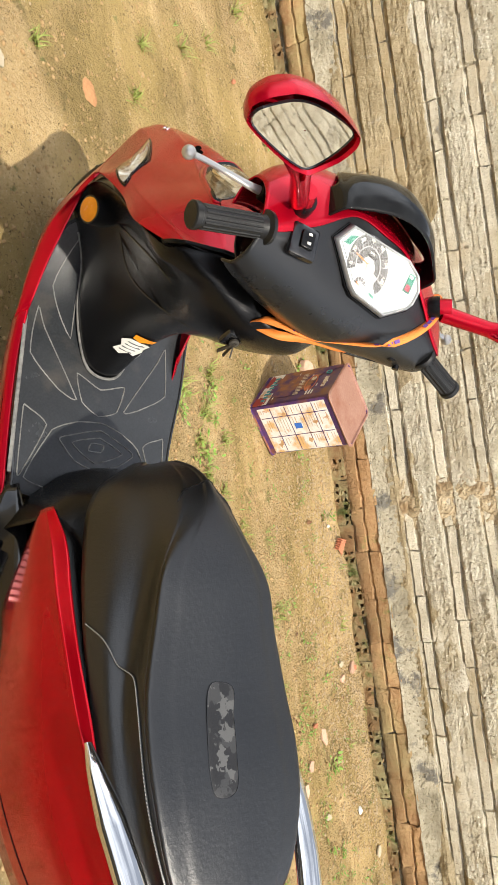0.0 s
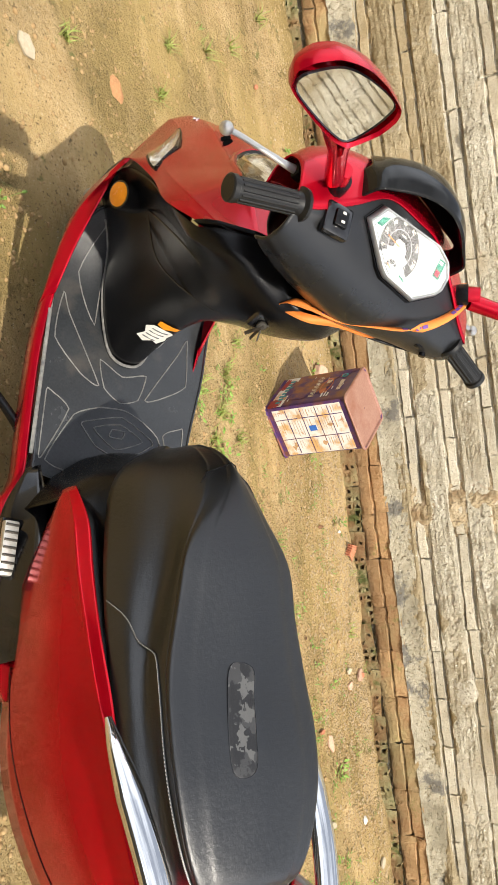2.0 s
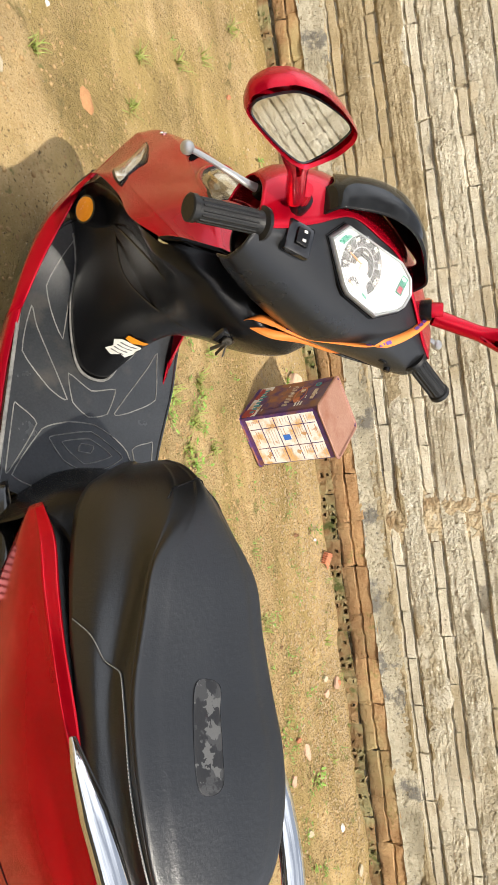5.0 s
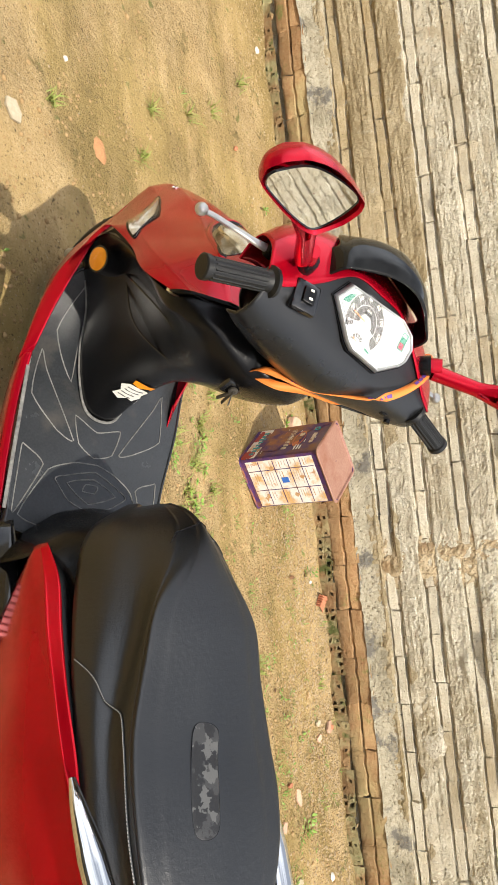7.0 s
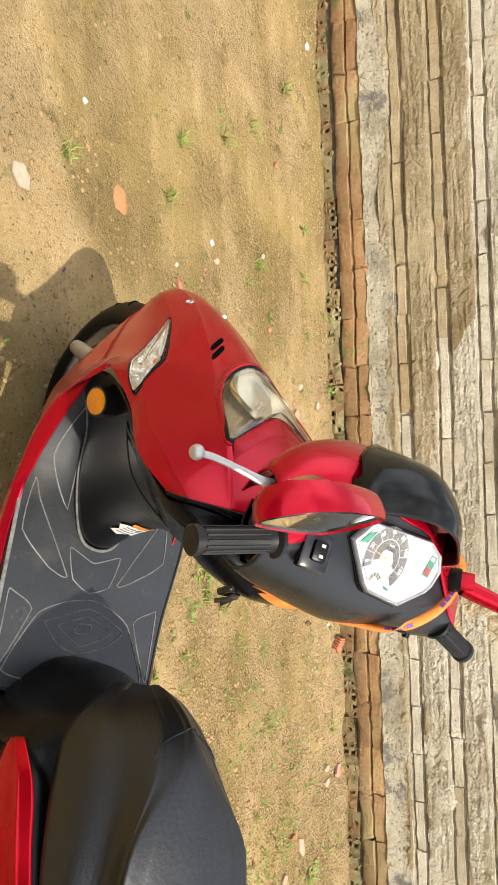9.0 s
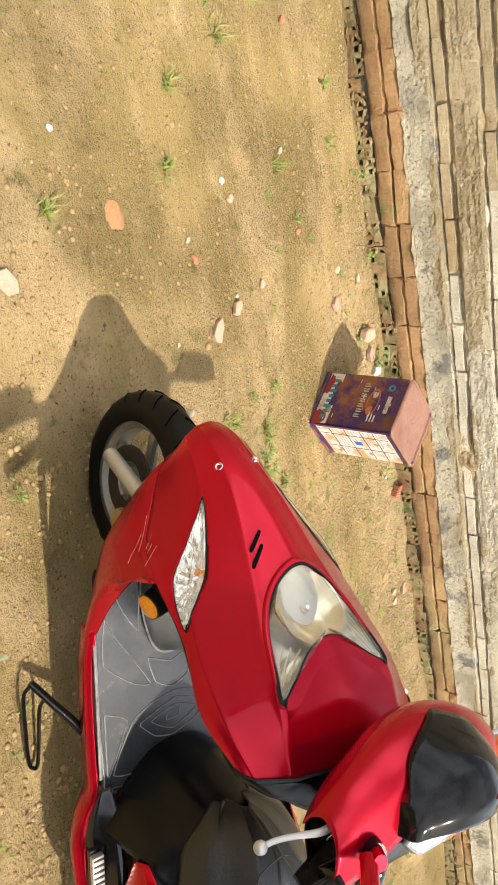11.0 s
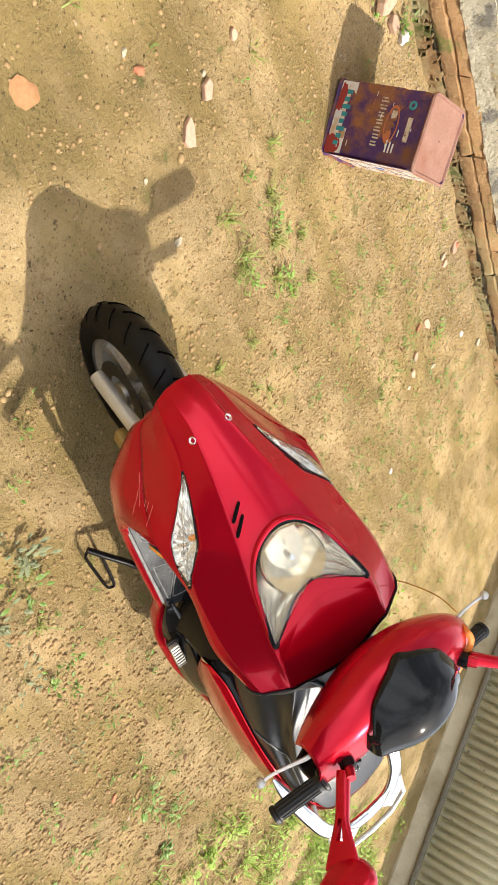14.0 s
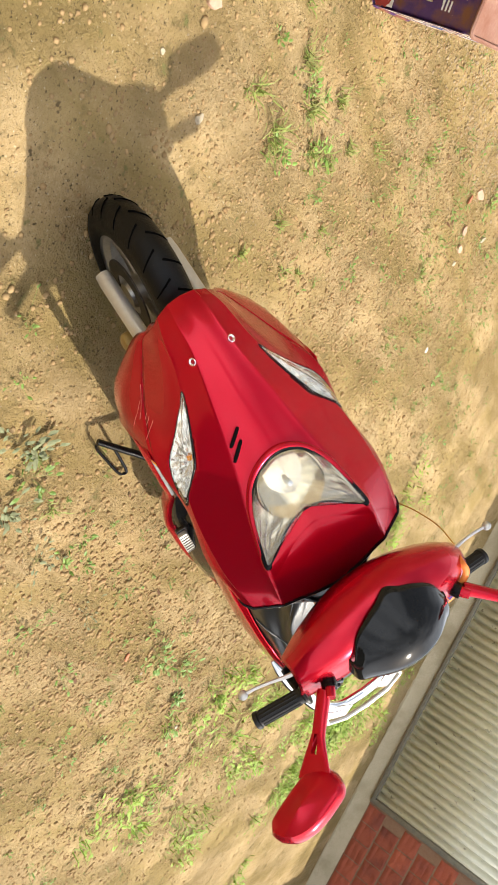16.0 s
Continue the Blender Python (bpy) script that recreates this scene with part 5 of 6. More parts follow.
TIN_WHITE = material("tin_label", (0.66, 0.62, 0.58), (0.74, 0.71, 0.67), rough=0.5, scale=30, third=(0.58, 0.36, 0.15), third_scale=16, third_at=0.54, fourth=(0.45, 0.22, 0.10), fourth_scale=24, fourth_at=0.62)
TIN_ORANGE = material("tin_orange", (0.55, 0.16, 0.06), (0.40, 0.12, 0.05), rough=0.5, scale=40)
TIN_STAIN = material("tin_stain", (0.40, 0.22, 0.10), (0.52, 0.34, 0.18), rough=0.6, scale=60)
TIN_INK = material("tin_ink", (0.42, 0.36, 0.32), (0.52, 0.40, 0.30), rough=0.6, scale=80)
TIN_BLUE = material("tin_blue", (0.03, 0.12, 0.42), rough=0.5)
TIN_TEAL = material("tin_teal", (0.03, 0.22, 0.24), rough=0.5)
TIN_SCARLET = material("tin_scarlet", (0.35, 0.03, 0.03), (0.28, 0.04, 0.03), rough=0.5, scale=30)
TW, TH = .117, .358
tin = thing("paint_tin", "rusty square purple paint tin standing upside down on dirt", "tin", pose(3.019, .227, .008, -3, -5, 30.5))
rows = []
rc = .018
corner = []
for qx, qy, a0 in ((1, 1, 0), (-1, 1, 90), (-1, -1, 180), (1, -1, 270)):
    for k in range(6):
        a = radians(a0 + 90 * k / 5)
        corner.append((qx * (TW - rc) + rc * math.cos(a), qy * (TW - rc) + rc * math.sin(a)))


def tin_loop(f, z, dent=0.0):
    return [(a * f, b * f, z) for a, b in corner]


part("tin_wall", grid([tin_loop(f, z) for f, z in ((.98, 0), (1.02, .002), (1.02, .007), (.995, .011), (1, .03), (.992, .12), (.99, .2), (.995, .30), (1, .345), (1.018, .349), (1.02, .356), (1.0, .358), (.975, .357), (.97, .352))], closed=True), TIN_PURPLE, tin, "purple printed tin wall, scratched")
part("tin_base", grid([tin_loop(f, z) for f, z in ((.972, .352), (.9, .351), (.5, .353), (.02, .354))], closed=True), TIN_RED, tin, "reddish oxide-coated tin base")
part("tin_seam", tube([(a * 1.012, b * 1.012, .353) for a, b in corner], .0065, 6, closed=True), TIN_RED, tin)
part("tin_seam", tube([(a * 1.012, b * 1.012, .005) for a, b in corner], .005, 6, closed=True), TIN_RUST, tin)


def on_face(side, u0, u1, z0, z1, mat, name, lift=.0012, parent=None, skew=0.0, label=""):
    """A printed field: u across the face, seen from outside, from left to right."""
    def p(u, z):
        d = -TW * 1.0 - .0002
        return (d, -u, z) if side == "w" else (u, TW + .0002, z) if side == "n" else (-u, -TW, z)
    nrm = {"w": (-1, 0, 0), "n": (0, 1, 0)}[side]
    return part(name, plate([p(u0, z0 + skew), p(u1, z0), p(u1, z1), p(u0, z1 + skew)], lift, nrm), mat, parent or tin, label, smooth=False)


# data side: white tables
lab = on_face("w", -.104, .104, .030, .325, TIN_WHITE, "data_label", .0010, label="stained white table label")
for z in (.085, .150, .215, .268):
    on_face("w", -.100, .100, z, z + .003, TIN_PURPLE, "rule", .0018, lab)
for u in (-.060, .030):
    on_face("w", u, u + .003, .034, .320, TIN_PURPLE, "rule", .0018, lab)
on_face("w", -.116, -.104, .012, .330, TIN_PURPLE, "border", .0014, lab)
on_face("w", -.02, .004, .165, .195, TIN_BLUE, "blue_square", .0022, lab)
rng = random.Random(4)
for z0, z1 in ((.036, .082), (.092, .147), (.157, .212), (.222, .265), (.275, .322)):
    for u0, u1 in ((-.098, -.062), (-.052, .026), (.038, .098)):
        for k in range(4):
            if rng.random() < .7:
                z = z0 + (z1 - z0) * (k + .6) / 4.6
                on_face("w", u0 + .003, u0 + .003 + (u1 - u0 - .006) * rng.uniform(.5, 1), z, z + .0028, TIN_STAIN if rng.random() < .3 else TIN_INK, "print_line", .0014, lab)
for k in range(5):
    u, z = rng.uniform(-.09, .08), rng.uniform(.05, .29)
    pts = [(-TW - .0005, -(u + math.cos(a) * rng.uniform(.004, .014)), z + math.sin(a) * rng.uniform(.004, .014)) for a in (2 * math.pi * i / 9 for i in range(9))]
    part("rust_stain", plate(pts, .0016, (-1, 0, 0)), TIN_STAIN, lab, smooth=False)
# brand side: shapes only
TIN_CREAM = material("tin_cream", (0.52, 0.43, 0.30), (0.62, 0.52, 0.40), rough=0.5, scale=60, third=(0.20, 0.08, 0.04), third_scale=70, third_at=0.56)


def blot(cu, cz, ru, rz, mat, name, lift, seed, ragged=.22):
    """A worn or rusted patch with a ragged outline."""
    off = seed * 7.3
    pts = []
    for k in range(44):
        a = 2 * math.pi * k / 44
        f = 1 + ragged * noise.noise(Vector((math.cos(a) * 1.6 + off, math.sin(a) * 1.6, 0))) * 2 + ragged * .6 * noise.noise(Vector((math.cos(a) * 6 + off, math.sin(a) * 6, 3)))
        u, z = cu + math.copysign(abs(math.cos(a)) ** .6, math.cos(a)) * ru * f, cz + math.copysign(abs(math.sin(a)) ** .6, math.sin(a)) * rz * f
        pts.append((max(-.116, min(.116, u)), TW + .0002, max(.012, min(.342, z))))
    part(name, plate(pts, lift, (0, 1, 0)), mat, tin, smooth=False)


blot(.040, .150, .070, .110, TIN_RUST, "rust_patch", .0008, 1)
blot(.098, .200, .022, .150, TIN_RUST, "rust_patch", .0010, 2)
blot(-.030, .120, .040, .050, TIN_RUST, "rust_patch", .0009, 3)
on_face("n", -.112, .112, .016, .076, TIN_WHITE, "worn_band", .0012)
blot(-.085, .036, .034, .024, TIN_SCARLET, "scarlet_patch", .0016, 4)
blot(.060, .028, .040, .012, TIN_SCARLET, "scarlet_patch", .0016, 5)
blot(.020, .070, .060, .016, TIN_RUST, "rust_patch", .0018, 6)
blot(-.050, .062, .018, .014, TIN_STAIN, "rust_patch", .0017, 7)
for k in range(8):
    u = -.088 + k * .023
    on_face("n", u, u + .014, .040 + .003 * math.sin(k * 2.1), .058 + .005 * (k % 3), TIN_TEAL, "brand_shape", .0020)
for k in range(7):
    u = -.068 + k * .0225
    on_face("n", u, u + .005, .176 + .003 * (k % 2), .200, TIN_CREAM, "brand_shape", .0016, skew=.002)
    on_face("n", u + .010, u + .0145, .178, .198 + .003 * (k % 2), TIN_CREAM, "brand_shape", .0016, skew=-.002)


def face_ring(cx, cz, r0, r1, mat, name, squash=1.0):
    bm = bmesh.new()
    v = [[bm.verts.new((cx + math.cos(a) * r, TW + .0014, cz + math.sin(a) * r * squash)) for r in (r0, r1)] for a in (2 * math.pi * k / 28 for k in range(28))]
    for i in range(28):
        bm.faces.new((v[i - 1][0], v[i - 1][1], v[i][1], v[i][0]))
    part(name, bm, mat, tin, solid=.0006)


face_ring(.004, .234, .050, .060, TIN_ORANGE, "orange_ring", .40)
blot(-.030, .232, .014, .010, TIN_ORANGE, "orange_patch", .0018, 8)
blot(.036, .236, .012, .010, TIN_CREAM, "cream_patch", .0018, 9)
face_ring(.070, .290, .006, .014, TIN_TEAL, "teal_seal")
on_face("n", -.040, .034, .288, .304, TIN_CREAM, "small_plate", .0016)
for k in range(3):
    on_face("n", -.080, -.040 - .006 * k, .235 + .012 * k, .240 + .012 * k, WHITE, "print_line", .0012)
for k in range(14):
    u, z = rng.uniform(-.1, .1), rng.uniform(.05, .33)
    on_face("n", u, u + rng.uniform(.004, .022), z, z + rng.uniform(.001, .0035), WHITE if k % 3 else TIN_ORANGE, "scratch", .0017)

# ---- loose stones, brick chips ----
CHIP = material("brick_chip", (0.42, 0.15, 0.08), (0.50, 0.22, 0.12), rough=0.9, scale=30, bump=0.002, bump_scale=120, random_tint=0.2)
PALE = material("pale_stone", (0.42, 0.35, 0.24), (0.52, 0.45, 0.33), rough=0.9, scale=30, bump=0.003, bump_scale=120, random_tint=0.12)
PINK = material("tile_piece", (0.50, 0.30, 0.20), (0.55, 0.38, 0.28), rough=0.9, scale=30, bump=0.002, bump_scale=120, random_tint=0.15)
WHITECHIP = material("white_chip", (0.60, 0.57, 0.51), (0.70, 0.67, 0.62), rough=0.8, scale=60)


def rock(seed, size, flat=0.5):
    rng = random.Random(seed)
    bm = bmesh.new()
    bmesh.ops.create_icosphere(bm, subdivisions=2, radius=1.0)
    off = Vector((rng.uniform(0, 50), rng.uniform(0, 50), rng.uniform(0, 50)))
    for v in bm.verts:
        k = 1 + 0.45 * noise.noise(v.co * 1.3 + off)
        v.co = Vector((v.co.x * size[0] * k, v.co.y * size[1] * k, v.co.z * size[2] * k))
    return bm


def shard(seed, size):
    rng = random.Random(seed)
    n_ = rng.randint(5, 7)
    pts = [(math.cos(a) * size[0] * rng.uniform(.7, 1.1), math.sin(a) * size[1] * rng.uniform(.7, 1.1), 0) for a in (2 * math.pi * (k + rng.uniform(-.2, .2)) / n_ for k in range(n_))]
    bm = plate(pts, size[2], (0, 0, 1))
    bmesh.ops.bevel(bm, geom=list(bm.edges), offset=min(size) * .15, segments=1, affect="EDGES")
    return bm


DUSTY = material("brick_chip", (0.36, 0.17, 0.075), (0.44, 0.24, 0.11), rough=0.95, scale=20, bump=0.002, bump_scale=120)
STONES = [  # x, y, half sizes, material, kind
    (1.68, 1.231, (.052, .036, .010), PALE, "s"), (2.399, .824, (.042, .024, .014), PINK, "s"), (3.355, .425, (.056, .040, .034), PINK, "s"), (3.375, .325, (.036, .028, .022), PINK, "s"), (3.37, .66, (.026, .018, .012), PALE, "s"), (3.41, -.955, (.034, .030, .012), PINK, "s"), (2.60, 1.23, (.016, .012, .008), WHITECHIP, "r"), (2.085, 1.262, (.040, .033, .005), DUSTY, "r"), (3.41, 2.20, (.022, .018, .012), WHITECHIP, "r"),
    (3.32, -.905, (.035, .022, .012), PALE, "s"), (3.33, -.975, (.025, .02, .01), PINK, "s"), (3.43, -.96, (.022, .018, .010), CHIP, "s"), (3.01, -1.06, (.03, .012, .008), CHIP, "s"),
    (3.08, -1.13, (.040, .022, .010), PINK, "s"), (2.525, .853, (.034, .024, .016), PINK, "s"), (2.548, .885, (.014, .010, .008), PALE, "r"),
    (2.37, 1.06, (.018, .012, .008), CHIP, "r"), (2.18, .655, (.020, .013, .012), PALE, "r"), (2.70, .87, (.018, .014, .01), PINK, "s"), (3.18, .62, (.030, .022, .018), PINK, "s"),
    (3.425, .232, (.044, .034, .024), WHITECHIP, "r"), (3.24, .74, (.02, .014, .01), PALE, "r"), (3.40, -.30, (.016, .01, .006), WHITECHIP, "s"), (3.02, -1.45, (.03, .022, .012), PALE, "s"),
    (3.40, -1.80, (.034, .028, .012), PALE, "s"), (2.80, -1.30, (.022, .018, .010), PALE, "r"), (2.86, -1.26, (.03, .018, .008), PINK, "s"), (2.92, -1.19, (.03, .022, .008), PINK, "s"),
    (3.30, -1.56, (.020, .018, .010), WHITECHIP, "r"), (2.36, 1.12, (.014, .01, .008), PALE, "r"), (2.21, .86, (.012, .010, .007), PALE, "r"), (2.62, 1.17, (.016, .012, .008), PINK, "r"),
    (2.97, 1.24, (.022, .014, .010), PALE, "s"), (3.10, 1.62, (.018, .012, .008), CHIP, "s"), (3.00, .96, (.016, .012, .010), CHIP, "r"), (.65, -.45, (.022, .010, .006), CHIP, "s"),
    (.58, -.62, (.012, .009, .007), PALE, "r"), (.30, -1.2, (.018, .013, .010), PALE, "r"), (2.44, -1.58, (.022, .016, .010), WHITECHIP, "r"), (1.95, 1.50, (.012, .010, .007), WHITECHIP, "r"),
]
for k, (sx_, sy_, size, mat, kind) in enumerate(STONES):
    if mat in (PALE, WHITECHIP):
        size = tuple(q * .8 for q in size)
    bm = rock(k + 1, size) if kind == "r" else shard(k + 40, size)
    what, lab_, cat = {"brick_chip": ("brick_chip", "broken red brick chip lying on the dirt", "brick chip"), "pale_stone": ("stone", "pale flat stone on the sandy soil", "stone"),
                       "tile_piece": ("brick_fragment", "pinkish ribbed clay fragment on the dirt", "brick fragment"), "white_chip": ("white_pebble", "small white pebble on the dirt", "pebble")}[mat.name.split(".")[0]]
    thing(what, lab_, cat, pose(sx_, sy_, ground_fine(sx_, sy_) + (.002 if kind == "s" else size[2] * .3), random.Random(k).uniform(-8, 8), random.Random(k + 9).uniform(-8, 8), random.Random(k).uniform(0, 360)),
          group="loose stones", bm=bm, mat=mat, smooth=kind == "r")


PEBBLE = bmesh.new()
bmesh.ops.create_icosphere(PEBBLE, subdivisions=1, radius=1.0)
ROUND_V, ROUND_F = [tuple(v.co) for v in PEBBLE.verts], [tuple(v.index for v in f.verts) for f in PEBBLE.faces]
PEBBLE.free()
SMALL_V = [(1, 0, 0), (-1, 0, 0), (0, 1, 0), (0, -1, 0), (0, 0, 1), (0, 0, -1)]
SMALL_F = [(0, 2, 4), (2, 1, 4), (1, 3, 4), (3, 0, 4), (2, 0, 5), (1, 2, 5), (3, 1, 5), (0, 3, 5)]


def scatter(name, label, count, where, sizes, mat, seed, tall=.5):
    """Small rounded grains in one mesh, the small ones most common."""
    rng = random.Random(seed)
    vs, fs = [], []
    for _ in range(count):
        x_, y_ = where(rng)
        s = sizes[0] + (sizes[1] - sizes[0]) * rng.random() ** 2.4 * (1.5 if rng.random() < .08 else 1)
        z_ = ground_fine(x_, y_)
        a, long = rng.uniform(0, 6.3), rng.uniform(.75, 1.35)
        ca, sa = math.cos(a), math.sin(a)
        base, faces = (ROUND_V, ROUND_F) if s > .0042 else (SMALL_V, SMALL_F)
        b_ = len(vs)
        for q in base:
            k = s * rng.uniform(.80, 1.15)
            px, py = q[0] * k * long, q[1] * k
            vs.append((x_ + px * ca - py * sa, y_ + px * sa + py * ca, z_ + q[2] * k * tall + s * .10))
        fs += [tuple(b_ + q for q in f) for f in faces]
    me = bpy.data.meshes.new(name)
    me.from_pydata(vs, [], fs)
    me.polygons.foreach_set("use_smooth", [True] * len(fs))
    me.materials.append(mat)
    tagged(new(name, me), label, name.replace("_", " "), kind="stuff")


GRAVEL = material("gravel", (0.36, 0.255, 0.125), (0.46, 0.35, 0.20), rough=0.95, scale=60, fine=20, third=(0.66, 0.62, 0.54), third_scale=45, third_at=0.70)
GREYGRIT = material("grey_grit", (0.30, 0.215, 0.115), (0.43, 0.33, 0.20), rough=0.95, scale=60, fine=20, third=(0.60, 0.55, 0.46), third_scale=40, third_at=0.69)
SOIL = material("soil_crumbs", (0.30, 0.19, 0.085), (0.42, 0.29, 0.14), rough=1.0, scale=50, fine=15)
scatter("gravel", "fine pale gravel and mortar grit along the wall foot", 5200, lambda r: (WX - .06 - abs(r.gauss(0, .17)), r.uniform(-2.6, 3.2)), (.002, .0065), GRAVEL, 11)
scatter("gravel", "fine pale gravel in the soil beside the tin", 9000, lambda r: (3.47 - abs(r.gauss(0, .22)), r.gauss(-.6, .8)), (.002, .0075), GREYGRIT, 16)
scatter("grit", "scattered small pebbles in the sandy soil", 7000, lambda r: (r.uniform(-.3, 3.45), r.uniform(-3.2, 3.2)), (.0013, .0045), GREYGRIT, 12)
scatter("soil_crumbs", "loose crumbs of dry soil", 9000, lambda r: (r.uniform(-.6, 3.3), r.uniform(-3.6, 3.0)), (.002, .0075), SOIL, 13)
scatter("soil_crumbs", "loose crumbs of dry soil", 26000, lambda r: (r.gauss(.6, .85), r.gauss(-.7, 1.2)), (.002, .010), SOIL, 14, .62)
scatter("soil_crumbs", "loose crumbs of dry soil", 16000, lambda r: (r.uniform(1.9, 3.4), r.gauss(-.7, 1.1)), (.002, .008), SOIL, 15)



def ribbed_piece():
    """A broken corner of a hollow brick, ribbed along its face."""
    rows_ = []
    for a in range(7):
        rows_.append([((b / 20 - .5) * .078 * (1 - .05 * a), (a / 6 - .5) * .062 + .006 * math.sin(b * 1.7), .020 + (.004 if b % 4 < 2 else 0)) for b in range(21)])
    foot_ = [[(x, y, 0.0) for x, y, z in r] for r in rows_]
    return grid([foot_[0]] + rows_ + [foot_[-1]])


thing("ribbed_brick_piece", "broken red ribbed piece of hollow brick", "brick fragment", pose(3.452, -.398, ground_fine(3.452, -.398), 6, -16, 62), bm=ribbed_piece(), mat=CHIP, smooth=False)

# ---- grass and weeds ----
GRASS = material("grass_blade", (0.17, 0.23, 0.035), (0.32, 0.35, 0.09), rough=0.6, scale=40, third=(0.26, 0.23, 0.08), third_scale=12, third_at=0.58)
WEED = material("weed_leaf", (0.10, 0.20, 0.025), (0.24, 0.36, 0.07), rough=0.5, scale=60, random_tint=0.2)
DRYWEED = material("grey_weed", (0.16, 0.19, 0.09), (0.25, 0.26, 0.14), rough=0.7, scale=60)


def blades(bm, rng, cx, cy, n_, length, spread, width=.0022):
    """Grass blades on runners from one root."""
    root = bm.verts.new((cx, cy, -.002))
    for _ in range(n_):
        a = rng.uniform(0, 6.283)
        r = abs(rng.gauss(0, spread))
        b = Vector((cx + math.cos(a) * r, cy + math.sin(a) * r, 0))
        lean = rng.uniform(0, 6.283)
        ln = length * rng.uniform(.45, 1.15)
        d = Vector((math.cos(lean), math.sin(lean), 0))
        side = Vector((-d.y, d.x, 0)) * width
        tilt = rng.uniform(.35, 1.15)
        p1 = b + d * ln * .5 * math.sin(tilt) + Vector((0, 0, ln * .5 * math.cos(tilt)))
        p2 = b + d * ln * math.sin(tilt + .25) + Vector((0, 0, ln * .85 * math.cos(tilt + .25)))
        v = [bm.verts.new(q) for q in (b - side, b + side, p1 + side * .8, p1 - side * .8, p2)]
        bm.faces.new((v[0], v[1], v[2], v[3]))
        bm.faces.new((v[3], v[2], v[4]))
        bm.faces.new((root, v[1], v[0]))


def leaves(bm, rng, cx, cy, n_, size, spread, rise):
    """Oval leaves on thin stems from one root."""
    root = bm.verts.new((cx, cy, -.002))
    for _ in range(n_):
        a = rng.uniform(0, 6.283)
        r = abs(rng.gauss(0, spread))
        o = Vector((cx + math.cos(a) * r, cy + math.sin(a) * r, rng.uniform(.004, rise)))
        d = Vector((math.cos(a + rng.uniform(-1, 1)), math.sin(a + rng.uniform(-1, 1)), rng.uniform(-.15, .55))).normalized()
        s = d.cross(Vector((0, 0, 1))).normalized()
        up = s.cross(d)
        L_ = size * rng.uniform(.6, 1.25)
        w = L_ * .26
        v = [bm.verts.new(o + q) for q in (Vector(), d * L_ * .3 + s * w - up * .002, d * L_ * .7 + s * w * .8, d * L_, d * L_ * .7 - s * w * .8, d * L_ * .3 - s * w - up * .002, d * L_ * .5 + up * L_ * .06)]
        for i in range(6):
            bm.faces.new((v[6], v[i], v[(i + 1) % 6]))
        bm.faces.new((root, v[0], bm.verts.new(o + s * .0012)))


TUFTS = [  # x, y, blades, length, spread
    (1.86, 1.335, 26, .055, .012), (2.42, 1.53, 22, .07, .02), (2.33, 1.33, 26, .06, .022), (2.70, 1.62, 18, .09, .02), (2.93, 1.20, 18, .07, .018), (2.75, .78, 10, .05, .02),
    (2.34, .36, 44, .075, .035), (2.50, .27, 40, .07, .03), (2.56, .40, 30, .07, .03), (2.42, .17, 30, .06, .025), (2.60, .16, 26, .06, .025), (2.66, .52, 18, .06, .02), (2.36, .52, 24, .07, .03),
    (2.45, .05, 26, .06, .03), (2.55, -.02, 26, .05, .02), (2.30, -.12, 14, .05, .02), (2.66, -.18, 14, .05, .02), (2.86, -.55, 20, .045, .04), (2.60, -1.02, 26, .045, .05), (2.45, -1.35, 26, .045, .05),
    (2.72, -.85, 20, .045, .04), (3.20, 1.95, 20, .09, .02), (3.30, 1.20, 16, .06, .02), (3.32, .95, 12, .05, .02), (2.92, 1.72, 14, .08, .02), (1.22, .53, 26, .05, .02), (1.10, .36, 18, .05, .02),
    (2.03, .20, 14, .05, .015), (2.10, -.05, 16, .05, .02), (3.38, -.75, 12, .05, .02), (3.30, -1.25, 14, .05, .02),
    (1.88, -0.16, 14, .05, .03), (2.14, -0.14, 14, .05, .03), (2.26, -1.08, 14, .05, .03), (2.63, -1.14, 14, .05, .03), (2.74, -2.02, 14, .05, .03), (2.19, 0.13, 14, .05, .03), (1.90, -0.74, 14, .05, .03), (2.32, -3.29, 14, .05, .03),
]
for k, (tx, ty, n_, ln, sp) in enumerate(TUFTS):
    bm = bmesh.new()
    blades(bm, random.Random(k + 200), 0, 0, int(n_ * 1.3), ln, sp)
    thing("grass_tuft", "small tuft of thin green grass in the dirt", "grass tuft", pose(tx, ty, ground_z(tx, ty) - .002), group="grass tufts", bm=bm, mat=GRASS, smooth=False)
